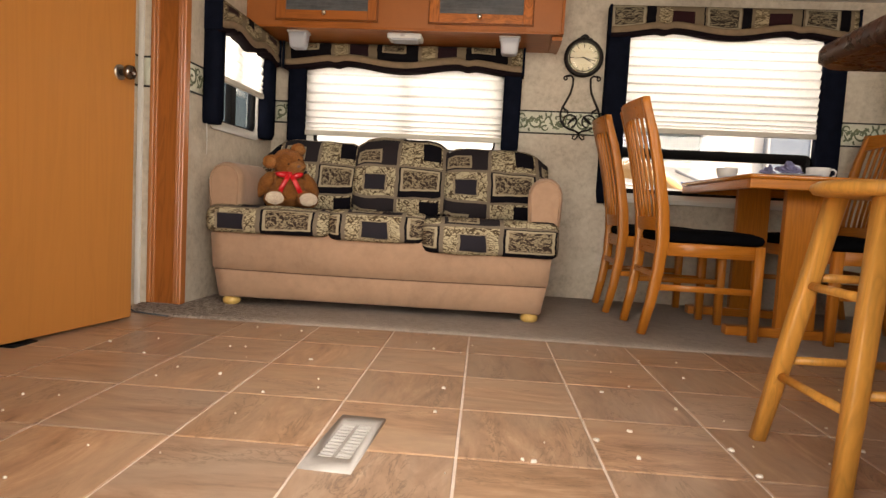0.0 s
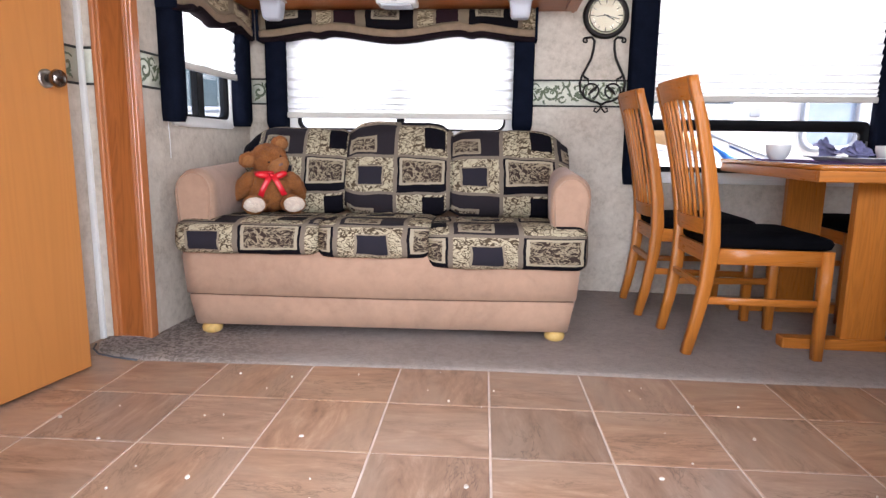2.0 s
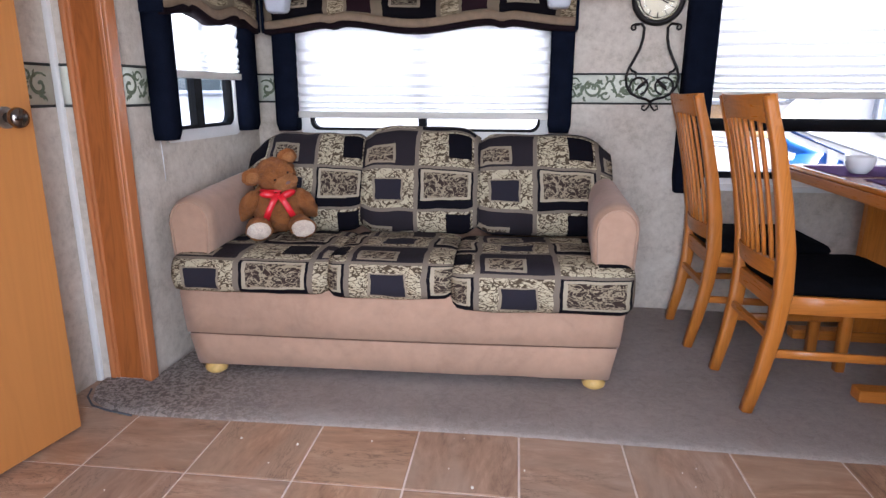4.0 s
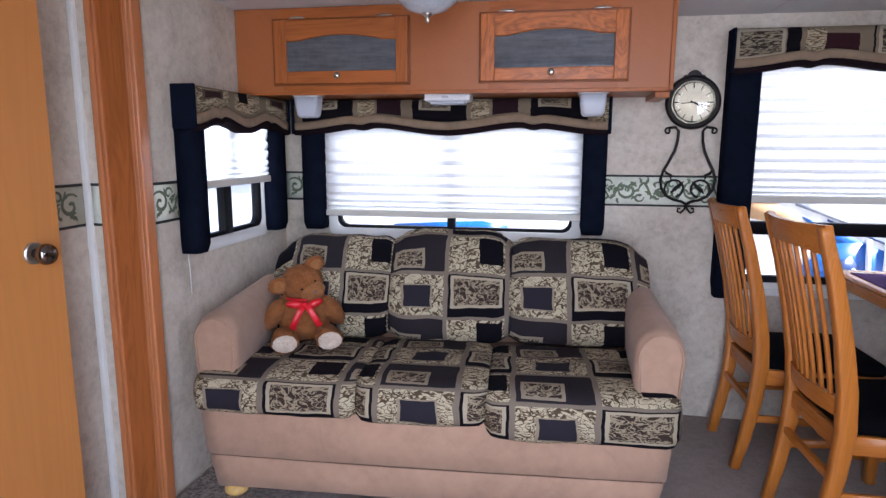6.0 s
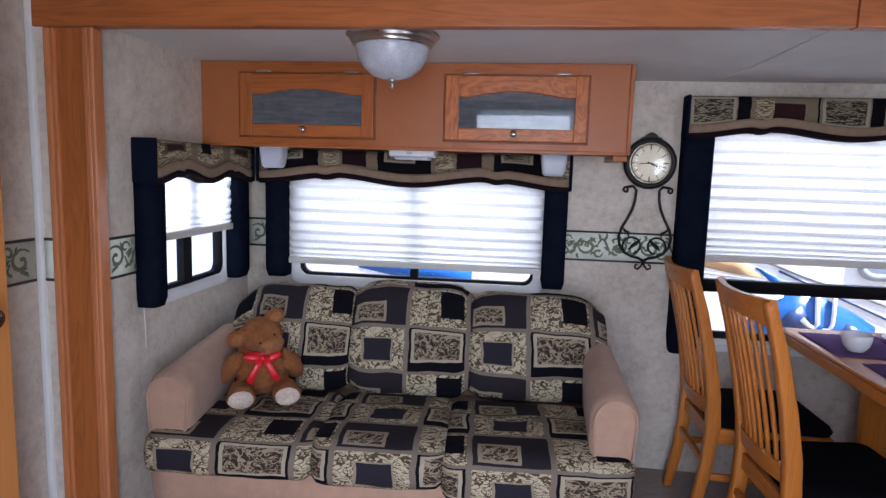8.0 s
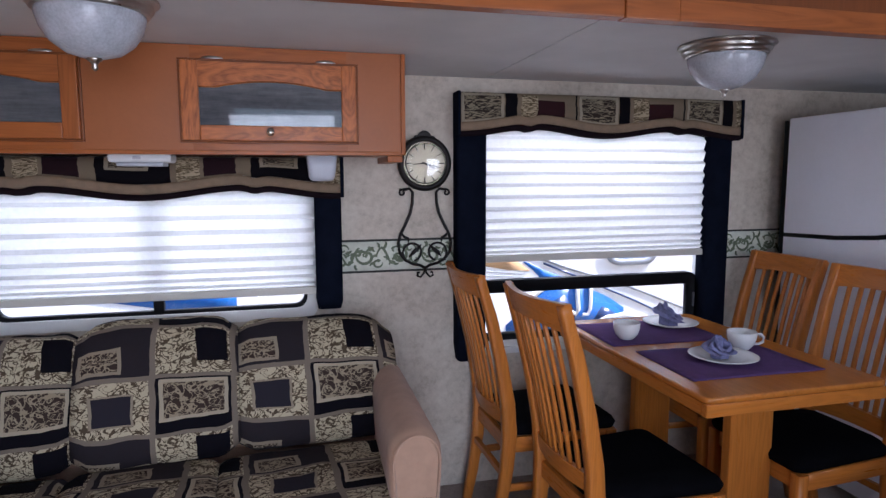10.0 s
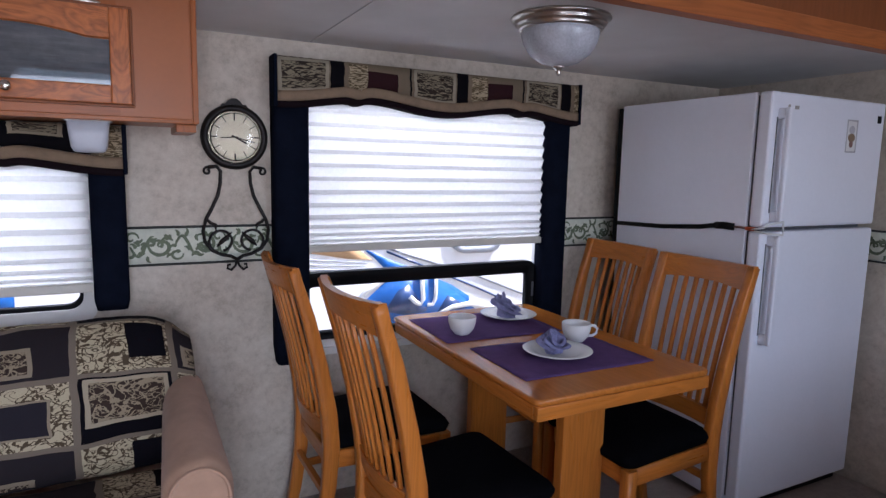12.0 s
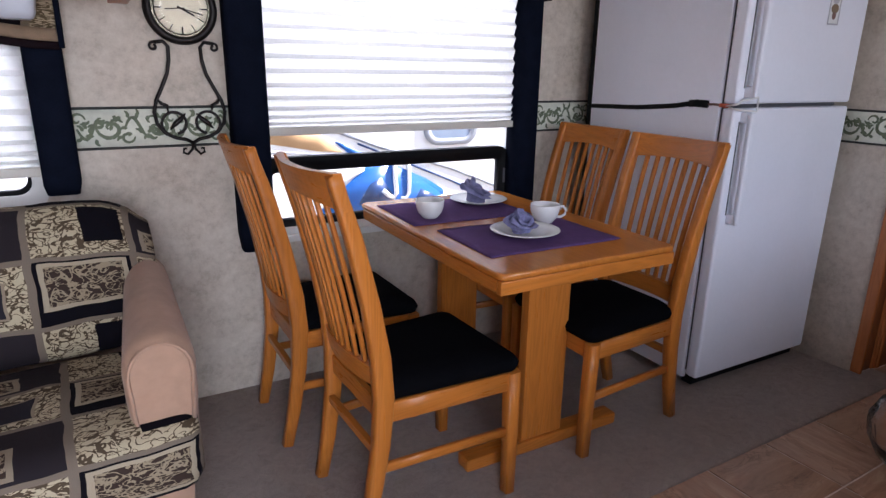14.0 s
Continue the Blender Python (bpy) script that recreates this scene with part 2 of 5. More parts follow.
def valance_cloth(name, low):
    """Patchwork band: framed figures, black bars, cream strips and plum blocks in turn. low: the black below the figures shows; None: cream and tan parts alone."""
    k = Nodes(name)
    uv = k.n.new("ShaderNodeUVMap")
    vec = uv.outputs[0]
    sep = k.n.new("ShaderNodeSeparateXYZ")
    k.l.new(vec, sep.inputs[0])
    wob = k.noise(vec, 2.3, 2)
    u = k.m("FRACT", k.m("MULTIPLY_ADD", wob, 0.03, sep.outputs[0]))
    v = k.m("MULTIPLY_ADD", wob, 0.06, sep.outputs[1])

    def rect(a, b, c, d):
        x = k.m("MULTIPLY", k.m("GREATER_THAN", u, a), k.m("LESS_THAN", u, b))
        return k.m("MULTIPLY", x, k.m("MULTIPLY", k.m("GREATER_THAN", v, c), k.m("LESS_THAN", v, d)))

    curl = k.m("LESS_THAN", k.m("ABSOLUTE", k.m("SUBTRACT", k.noise(vec, 9.0, 2.0, 0.5, 1.5), 0.5)), 0.06)
    tan, cream, black = (0.20, 0.155, 0.105), (0.44, 0.36, 0.24), (0.006, 0.005, 0.007)
    figure = k.mix(curl, (0.040, 0.030, 0.024), (0.26, 0.22, 0.15))
    scroll = k.mix(curl, cream, (0.12, 0.09, 0.05))
    if low is None:
        col = k.mix(rect(0.05, 0.46, 0.05, 0.95), tan, scroll)
        col = k.mix(rect(0.12, 0.38, 0.52, 0.90), col, (0.10, 0.07, 0.05))
        col = k.mix(rect(0.15, 0.35, 0.58, 0.84), col, (0.035, 0.018, 0.018))
        col = k.mix(rect(0.54, 0.93, 0.22, 0.95), col, scroll)
        col = k.mix(rect(0.60, 0.74, 0.60, 2.0), col, black)
    elif low:
        col = k.mix(rect(0.0, 0.47, -1.0, 2.0), tan, black)
        col = k.mix(rect(0.06, 0.33, 0.52, 2.0), col, (0.33, 0.28, 0.20))
        col = k.mix(rect(0.085, 0.305, 0.62, 2.0), col, figure)
        col = k.mix(rect(0.51, 0.66, -1.0, 2.0), col, scroll)
        col = k.mix(rect(0.685, 0.90, 0.12, 2.0), col, (0.022, 0.010, 0.013))
    else:
        col = k.mix(rect(0.02, 0.37, -1.0, 2.0), tan, figure)
        col = k.mix(k.m("SUBTRACT", rect(0.02, 0.37, 0.02, 0.98), rect(0.045, 0.345, 0.10, 0.90)), col, (0.36, 0.31, 0.23))
        col = k.mix(rect(0.38, 0.48, -1.0, 2.0), col, black)
        col = k.mix(rect(0.515, 0.655, 0.06, 0.94), col, scroll)
        col = k.mix(rect(0.655, 0.89, -0.2, 0.72), col, (0.035, 0.013, 0.015))
        col = k.mix(rect(0.985, 1.0, -1.0, 2.0), col, black)
    weave = k.noise(vec, 120, 2, 0.6)
    col = k.mix(0.3, col, k.ramp(weave, [(0.3, (0.35, 0.35, 0.35)), (0.7, (1, 1, 1))]), "MULTIPLY")
    k.set(base_color=col, roughness=0.88)
    k.bump(weave, 0.3, 0.002)
    return k.mat


def glass(name, tint=(1, 1, 1), rough=0.0):
    k = Nodes(name)
    k.set(base_color=tint, roughness=rough, IOR=1.45)
    k.put(k.bsdf.inputs["Transmission Weight"], 1.0)
    return k.mat


def frosted():
    """Grey smoked cabinet glass, smooth in front."""
    k = Nodes("grey_smoked_glass")
    v = k.coords()
    streak = k.noise(k.coords("Object", (4, 4, 40)), 2.0, 4, 0.6)
    k.set(base_color=k.ramp(k.m("MULTIPLY_ADD", streak, 0.6, k.m("MULTIPLY", k.noise(v, 22, 4, 0.7), 0.4)), [(0.3, (0.085, 0.09, 0.10)), (0.7, (0.19, 0.20, 0.215))]), roughness=0.025, IOR=1.5)
    k.put(k.bsdf.inputs["Transmission Weight"], 0.25)
    return k.mat


def blind_cloth():
    k = Nodes("white_pleated_cloth")
    k.n.remove(k.bsdf)
    v = k.coords()
    dif, tr, mx = k.n.new("ShaderNodeBsdfDiffuse"), k.n.new("ShaderNodeBsdfTranslucent"), k.n.new("ShaderNodeMixShader")
    col = k.ramp(k.noise(v, 60, 3), [(0.3, (0.82, 0.82, 0.81)), (0.7, (0.88, 0.88, 0.87))])
    k.l.new(col, dif.inputs[0])
    k.l.new(col, tr.inputs[0])
    mx.inputs[0].default_value = 0.62
    k.l.new(dif.outputs[0], mx.inputs[1])
    k.l.new(tr.outputs[0], mx.inputs[2])
    k.l.new(mx.outputs[0], k.n["Material Output"].inputs["Surface"])
    return k.mat


def fur(name, colour):
    k = Nodes(name)
    v = k.coords()
    a, b = k.noise(v, 22, 4, 0.7), k.noise(v, 260, 3, 0.8, 1.0)
    k.set(base_color=k.ramp(k.m("MULTIPLY_ADD", b, 0.6, k.m("MULTIPLY", a, 0.4)), [(0.3, shade(colour, 0.45)), (0.5, colour), (0.72, shade(colour, 1.8))]), roughness=0.95)
    k.put(k.bsdf.inputs["Sheen Weight"], 0.06)
    k.bump(b, 1.0, 0.006)
    return k.mat


OAK, CAB = (0.46, 0.154, 0.024), (0.34, 0.102, 0.024)
M = dict(
    wall=wallpaper(), ceil=ceiling_board(), tile=floor_tile_look(), carpet=matt(carpet_look()),
    grout=plain("pale_grout", (0.74, 0.62, 0.54), 0.85, vary=0.2, scale=20),
    oak_x=wood("oak_along_x", OAK, "x", 0.29), oak_y=wood("oak_along_y", OAK, "y", 0.29), oak_z=wood("oak_along_z", OAK, "z", 0.29),
    oak_top=varnished(wood("varnished_table_oak", OAK, "y", 0.17, 0.13)),
    cab_x=wood("red_oak_along_x", CAB, "x", 0.36, 0.22), cab_z=wood("red_oak_along_z", CAB, "z", 0.36, 0.22),
    # cathedral grain, lightened and sharpened to hold the right door's reflection
    cab_fig=wood("figured_red_oak_with_sheen", shade(CAB, 1.15), "x", 0.34, 0.42, 1.0, 2.4), cab_fig_z=wood("figured_red_oak_with_sheen_upright", shade(CAB, 1.15), "z", 0.34, 0.42, 1.0, 2.4),
    # paler and pinker than CAB: glossy highlights of the mouldings put into the colour
    post=varnished(wood("varnished_red_oak_highlit", (0.46, 0.165, 0.058), "z", 0.22, 0.12)),
    cab_plain=plain("red_oak_veneer", (0.36, 0.115, 0.032), 0.42, vary=0.07, scale=6),
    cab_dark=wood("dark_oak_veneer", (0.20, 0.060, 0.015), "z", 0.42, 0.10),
    door=wood("honey_door_veneer", (0.50, 0.20, 0.052), "z", 0.40, 0.045, 0.5),
    pine=wood("pale_pine", (0.62, 0.40, 0.13), "z", 0.4, 0.12), stool_z=wood("golden_oak", (0.55, 0.25, 0.055), "z", 0.33, 0.18),
    navy=matt(plain("black_navy_cloth", (0.006, 0.008, 0.016), 0.85, vary=0.3, scale=14, grain=0.4, grain_scale=500), 0.02),
    seat=matt(plain("black_seat_cloth", (0.0035, 0.0035, 0.0045), 0.9, vary=0.3, scale=20, grain=0.4, grain_scale=600), 0.02),
    suede=suede("rosy_taupe_suede", (0.385, 0.236, 0.155)), patch=matt(patchwork()), band=matt(valance_cloth("patchwork_band", False)), band_tan=matt(valance_cloth("tan_patchwork_band", None)), band_low=matt(valance_cloth("patchwork_band_with_black", True)),
    tan=plain("tan_braid", (0.235, 0.165, 0.105), 0.85, vary=0.2, scale=30, grain=0.5, grain_scale=500),
    trim=matt(plain("dark_plum_piping", (0.011, 0.006, 0.008), 0.85, vary=0.2)),
    white=plain("white_plastic", (0.72, 0.72, 0.71), 0.4, vary=0.04), frost=plain("milky_plastic", (0.47, 0.49, 0.54), 0.35, vary=0.05),
    black=matt(plain("black_plastic", (0.006, 0.006, 0.007), 0.5, vary=0.2), 0.15), iron=plain("dark_wrought_iron", (0.016, 0.013, 0.012), 0.45, 0.6, 0.25),
    fridge=plain("white_enamel", (0.80, 0.815, 0.88), 0.34, vary=0.03, scale=4, grain=0.12, grain_scale=420),
    gasket=plain("grey_gasket", (0.09, 0.09, 0.10), 0.7), steel=plain("brushed_nickel", (0.46, 0.43, 0.39), 0.3, 1.0, 0.08),
    alabaster=plain("alabaster_glass", (0.46, 0.48, 0.52), 0.22, vary=0.32, scale=11), knob=plain("dark_chrome", (0.20, 0.17, 0.15), 0.18, 1.0, 0.1),
    brass=plain("pale_nickel_knob", (0.62, 0.58, 0.5), 0.2, 1.0), glass=glass("clear_glass"), smoke=frosted(),
    blind=blind_cloth(), rail=plain("cream_bottom_rail", (0.55, 0.52, 0.46), 0.5, vary=0.05),
    china=plain("white_china", (0.76, 0.75, 0.73), 0.15, vary=0.03), mat=matt(plain("purple_placemat", (0.11, 0.058, 0.155), 0.85, vary=0.2, scale=25, grain=0.6, grain_scale=350)),
    napkin=plain("blue_violet_napkin", (0.19, 0.19, 0.34), 0.85, vary=0.6, scale=24, grain=0.5, grain_scale=260), fur=matt(fur("brown_plush", (0.30, 0.108, 0.030))), fur_tan=matt(fur("tan_plush", (0.40, 0.165, 0.055))), paw=fur("cream_plush", (0.74, 0.58, 0.45)),
    red=plain("red_satin_ribbon", (0.62, 0.012, 0.02), 0.35, vary=0.15), face=plain("cream_clock_face", (0.62, 0.55, 0.40), 0.6, vary=0.06),
    counter=plain("dark_brown_laminate", (0.035, 0.016, 0.011), 0.28, vary=0.3, scale=40), paper=plain("pale_border_paper", (0.66, 0.67, 0.56), 0.75, vary=0.12, scale=40),
    vine=plain("green_vine_print", (0.135, 0.16, 0.10), 0.75, vary=0.35, scale=30), line=plain("dark_border_line", (0.030, 0.032, 0.028), 0.7),
    ground=plain("pale_gravel", (0.36, 0.34, 0.31), 0.95, vary=0.3, scale=1.5, grain=0.8, grain_scale=40), skin=plain("white_gelcoat", (0.78, 0.78, 0.77), 0.25, vary=0.03),
    blue=plain("blue_decal", (0.012, 0.10, 0.36), 0.3, vary=0.15, scale=2), grey=plain("grey_decal", (0.30, 0.32, 0.35), 0.4), navy_decal=plain("dark_blue_decal", (0.02, 0.05, 0.14), 0.3), gold=plain("tan_decal", (0.45, 0.28, 0.14), 0.4),
    tint=plain("tinted_window", (0.05, 0.07, 0.08), 0.08, vary=0.1), haze=plain("pale_blue_window", (0.26, 0.32, 0.40), 0.12, vary=0.15, scale=3), rubber=plain("tyre_rubber", (0.02, 0.02, 0.02), 0.8), alu=plain("dull_aluminium", (0.55, 0.56, 0.57), 0.4, 0.9),
    white_paint=plain("white_wall_trim", (0.70, 0.69, 0.66), 0.5, vary=0.05), crumb=plain("white_crumbs", (0.76, 0.70, 0.62), 0.7, vary=0.3), orange=plain("orange_clip", (0.5, 0.08, 0.02), 0.4),
    print_brown=plain("brown_print", (0.22, 0.12, 0.10), 0.6),
    vent=plain("pale_grey_enamel", (0.38, 0.355, 0.33), 0.4, 0.0, 0.08),
    grey_tab=plain("grey_plastic", (0.26, 0.27, 0.31), 0.4, vary=0.06),
    slat=plain("pale_slat_enamel", (0.50, 0.48, 0.46), 0.4, vary=0.05),
    seam=plain("brown_seam", (0.13, 0.075, 0.05), 0.9),
    grey_ink=plain("grey_print", (0.46, 0.45, 0.48), 0.6),
)


# ---- mesh helpers ----
def add_box(bm, a, b, slot=0):
    vs = [bm.verts.new((x, y, z)) for x in (a[0], b[0]) for y in (a[1], b[1]) for z in (a[2], b[2])]
    for f in ((0, 1, 3, 2), (4, 6, 7, 5), (0, 4, 5, 1), (2, 3, 7, 6), (0, 2, 6, 4), (1, 5, 7, 3)):
        bm.faces.new([vs[i] for i in f]).material_index = slot
    return bm


def box(a, b, bevel=0.0, seg=2):
    bm = add_box(bmesh.new(), [min(p, q) for p, q in zip(a, b)], [max(p, q) for p, q in zip(a, b)])
    if bevel:
        bmesh.ops.bevel(bm, geom=bm.edges[:], offset=bevel, segments=seg, affect="EDGES", profile=0.6)
    return bm


def boxes(*pairs):
    bm = bmesh.new()
    for a, b in pairs:
        add_box(bm, a, b)
    return bm


def loft(rings, closed=True, caps=True, bm=None, slot=0, uvs=None):
    """A skin over rings of points, ring after ring."""
    bm = bm or bmesh.new()
    rows = [[bm.verts.new(p) for p in r] for r in rings]
    n = len(rows[0])
    layer = bm.loops.layers.uv.verify() if uvs else None
    for i in range(len(rows) - 1):
        for j in range(n if closed else n - 1):
            q = (j + 1) % n
            f = bm.faces.new((rows[i][j], rows[i][q], rows[i + 1][q], rows[i + 1][j]))
            f.material_index, f.smooth = slot, True
            if uvs:
                jj = j + 1
                for lp, (a, b) in zip(f.loops, ((i, j), (i, jj), (i + 1, jj), (i + 1, j))):
                    lp[layer].uv = uvs(a, b)
    if caps and closed:
        for r, flip in ((rows[0], True), (rows[-1], False)):
            f = bm.faces.new(r[::-1] if flip else r)
            f.material_index = slot
    return bm


def lathe(profile, seg=28, centre=(0, 0, 0), bm=None, slot=0):
    """Turned body: profile of (radius, height)."""
    cx, cy, cz = centre
    rings = [[(cx + max(r, 1e-4) * math.cos(2 * math.pi * k / seg), cy + max(r, 1e-4) * math.sin(2 * math.pi * k / seg), cz + z) for k in range(seg)] for r, z in profile]
    return loft(rings, bm=bm, slot=slot)


def tube(points, radius, seg=8, bm=None, slot=0):
    """A round bar along points; radius may be a list."""
    pts = [Vector(p) for p in points]
    rad = radius if isinstance(radius, (list, tuple)) else [radius] * len(pts)
    rings, ref = [], Vector((0.13, 0.31, 0.94))
    for i, p in enumerate(pts):
        d = (pts[min(i + 1, len(pts) - 1)] - pts[max(i - 1, 0)]).normalized()
        if abs(d.dot(ref)) > 0.95:
            ref = Vector((1, 0.2, 0))
        s = d.cross(ref).normalized()
        t = d.cross(s).normalized()
        rings.append([p + (s * math.cos(2 * math.pi * k / seg) + t * math.sin(2 * math.pi * k / seg)) * rad[i] for k in range(seg)])
    return loft(rings, bm=bm, slot=slot)


def ball(centre, radii, bm=None, slot=0, seg=20, rows=12, rough=0.0, turn=None):
    cx = Vector(centre)
    rings = []
    for i in range(rows + 1):
        a = -math.pi / 2 + math.pi * (0.02 + 0.96 * i / rows)
        ring = []
        for k in range(seg):
            b = 2 * math.pi * k / seg
            p = Vector((radii[0] * math.cos(a) * math.cos(b), radii[1] * math.cos(a) * math.sin(b), radii[2] * math.sin(a)))
            if rough:
                p *= 1 + rough * noise.noise((p + cx) * 45) + 0.6 * rough * noise.noise((p + cx) * 140)
            if turn:
                p = turn @ p
            ring.append(cx + p)
        rings.append(ring)
    return loft(rings, bm=bm, slot=slot)


def sweep(section, path_pts, frame_x=Vector((0, 1, 0)), bm=None, slot=0):
    """A flat-sided bar: a rectangular section (half widths across frame_x and across the path) along points."""
    pts, rings = [Vector(p) for p in path_pts], []
    for i, p in enumerate(pts):
        d = (pts[min(i + 1, len(pts) - 1)] - pts[max(i - 1, 0)]).normalized()
        n = d.cross(frame_x).normalized()
        w, t = section[i] if isinstance(section, list) else section
        c = 0.22 * min(w, t)
        rings.append([p + frame_x * a + n * b for a, b in ((-w, -t + c), (-w + c, -t), (w - c, -t), (w, -t + c), (w, t - c), (w - c, t), (-w + c, t), (-w, t - c))])
    return loft(rings, bm=bm, slot=slot)


def mesh_of(name, bm, mats):
    bmesh.ops.recalc_face_normals(bm, faces=bm.faces[:])
    me = bpy.data.meshes.new(name)
    bm.to_mesh(me)
    bm.free()
    for m in mats if isinstance(mats, (list, tuple)) else [mats]:
        me.materials.append(m)
    return me


def part(name, bm, material, parent, label="", soft=False):
    me = mesh_of(name, bm, material)
    if soft:
        me.polygons.foreach_set("use_smooth", [True] * len(me.polygons))
    ob = new(name, me)
    ob.parent = parent
    return tagged(ob, label)


def thing(name, label, category, at=(0, 0, 0), turn=0, group="", kind=""):
    ob = new(name)
    ob.empty_display_size = 0.1
    ob.matrix_basis = pose(*at, 0, 0, turn)
    return tagged(ob, label, category, group, kind)


def structure(name, bm, material, label="", category="wall"):
    return tagged(new(name, mesh_of(name, bm, material)), label, category, kind="structure")


# ---- the shell ----
W, LEFT, RIGHT, CEIL, FACE = 3.873, -1.22, 3.31, 1.86, 2.75
T = 0.05


def wall_with_holes(axis, at, thick, lo, hi, z0, z1, holes):
    """Wall panels round rectangular openings. axis: the way along it."""
    bm = bmesh.new()
    cuts = sorted(holes)

    def piece(a, b, c, d):
        if b - a > 1e-4 and d - c > 1e-4:
            if axis == "x":
                add_box(bm, (a, at, c), (b, at + thick, d))
            else:
                add_box(bm, (at, a, c), (at + thick, b, d))

    x = lo
    for a, b, c, d in cuts:
        piece(x, a, z0, z1)
        piece(a, b, z0, c)
        piece(a, b, d, z1)
        x = b
    piece(x, hi, z0, z1)
    return bm


def one_hole(outer, hole):
    """A wall across x as one ring round its opening."""
    corners = lambda r: [(r[0], r[2]), (r[1], r[2]), (r[1], r[3]), (r[0], r[3])]
    o, i = corners(outer), corners(hole)
    bm = loft([[(x, a, b) for a, b in ring] for x, ring in ((LEFT - T, o), (LEFT, o), (LEFT, i), (LEFT - T, i), (LEFT - T, o))], caps=False)
    bmesh.ops.remove_doubles(bm, verts=bm.verts[:], dist=1e-5)
    for f in bm.faces:
        f.smooth = False
    return bm


WIN1 = (-0.96, 0.25, 0.862, 1.44)
WIN2 = (0.95, 2.16, 0.66, 1.70)
WIN3 = (3.03, 3.63, 0.90, 1.46)
structure("wall_north", wall_with_holes("x", W, T, LEFT - T, RIGHT + T, -0.3, CEIL + 0.1, [WIN1, WIN2]), M["wall"], "beige mottled wallpaper on the slide-out's long wall")
structure("wall_slide_west", one_hole((FACE + 0.03, W, -0.3, CEIL + 0.1), WIN3), M["wall"], "beige mottled wallpaper on the slide-out's end wall")
structure("wall_slide_east", box((RIGHT, FACE + 0.03, -0.3), (RIGHT + T, W, CEIL + 0.1)), M["wall"], "beige mottled wallpaper beside the refrigerator")
structure("wall_west", box((-1.465, 0.40, -0.3), (-1.42, FACE + 0.03, 2.1)), M["wall"], "beige mottled wallpaper on the partition")
# closing walls in dark oak are assumed, so that less light bounces inside
structure("wall_east", box((4.6, 0.40, -0.3), (4.65, FACE + 0.03, 2.1)), M["cab_dark"], "unseen far partition, dark oak to cut bounced light")
DOORWAY, KITCHEN = (-0.23, 0.74, -0.24, 1.985), (1.55, 2.85, 1.10, 1.74)
structure("wall_south", wall_with_holes("x", 0.40, T, -1.42, 4.6, -0.3, 2.1, [DOORWAY, KITCHEN]), M["cab_dark"], "unseen entry wall, dark oak to cut bounced light")
structure("wall_beside_slide", box((3.465, FACE, -0.3), (4.6, FACE + 0.05, 2.1)), M["cab_dark"], "closing wall beside the slide-out, dark oak to cut bounced light")
structure("wall_over_slide", box((-1.42, FACE + 0.03, CEIL + 0.004), (3.465, FACE + 0.06, 2.1)), M["wall"], "plain board over the slide-out opening")
structure("ceiling_slide", boxes(((LEFT, FACE + 0.06, CEIL), (1.0155, W, CEIL + 0.03)), ((1.0205, FACE + 0.06, CEIL), (RIGHT, W, CEIL + 0.03)), ((1.0, FACE + 0.06, CEIL + 0.031), (1.04, W, CEIL + 0.04))), M["ceil"], "white textured ceiling board with a seam", "ceiling")
structure("ceiling_main", box((-1.42, 0.45, 2.05), (4.6, FACE + 0.03, 2.09)), M["ceil"], "white ceiling board", "ceiling")
structure("roof", box((-1.52, 0.36, 2.11), (4.7, FACE + 0.1, 2.16)), M["skin"], "white trailer roof", "roof")
structure("roof_slide", box((LEFT - T, FACE + 0.1, CEIL + 0.11), (RIGHT + T, W + T, CEIL + 0.15)), M["skin"], "white slide-out roof", "roof")

# floor slab with the step well at the entry
structure("floor", boxes(((-1.42, 0.70, -0.06), (4.6, 2.9, -0.0035)), ((-1.42, 0.45, -0.06), (DOORWAY[0], 0.70, -0.0035)), ((DOORWAY[1], 0.45, -0.06), (4.6, 0.70, -0.0035)), ((DOORWAY[0], 0.40, -0.30), (DOORWAY[1], 0.70, -0.24)),
                         ((LEFT, 2.9, -0.06), (RIGHT, W, -0.0035))), M["grout"], "pale grout between floor tiles", "floor")

CARPET_EDGE = [(-1.385, 2.735), (-1.375, 2.66), (-1.33, 2.585), (-1.24, 2.535), (-1.10, 2.512), (-0.78, 2.525), (-0.45, 2.541), (-0.13, 2.557), (0.19, 2.571), (1.2, 2.575), (2.2, 2.60), (3.3, 2.62), (3.45, 2.63)]


def carpet():
    """Carpet on the slide-out floor, with an uneven rolled front edge."""
    bm, front = bmesh.new(), []
    for (ax, ay), (bx, by) in zip(CARPET_EDGE, CARPET_EDGE[1:]):
        n = max(2, int((bx - ax) / 0.03))
        front += [(ax + (bx - ax) * i / n, ay + (by - ay) * i / n + 0.003 * noise.noise((ax * 9 + i, 0, 0))) for i in range(n)]
    rows = []
    for x, y in front:
        far = FACE - 0.005 if x < -1.19 or x > 3.29 else W - 0.001
        ring = [(x, y, -0.002), (x, y + 0.001, 0.006), (x, y + 0.008, 0.0115)]
        ring += [(x, y + 0.008 + (far - y - 0.008) * k / 16, 0.012 + 0.0012 * noise.noise((x * 6, k * 0.9, 0.3))) for k in range(1, 17)]
        rows.append(ring)
    return loft(rows, closed=False)


tagged(new("carpet", mesh_of("carpet", carpet(), M["carpet"])), "grey-taupe low-pile carpet on the slide-out floor", "carpet", kind="structure")


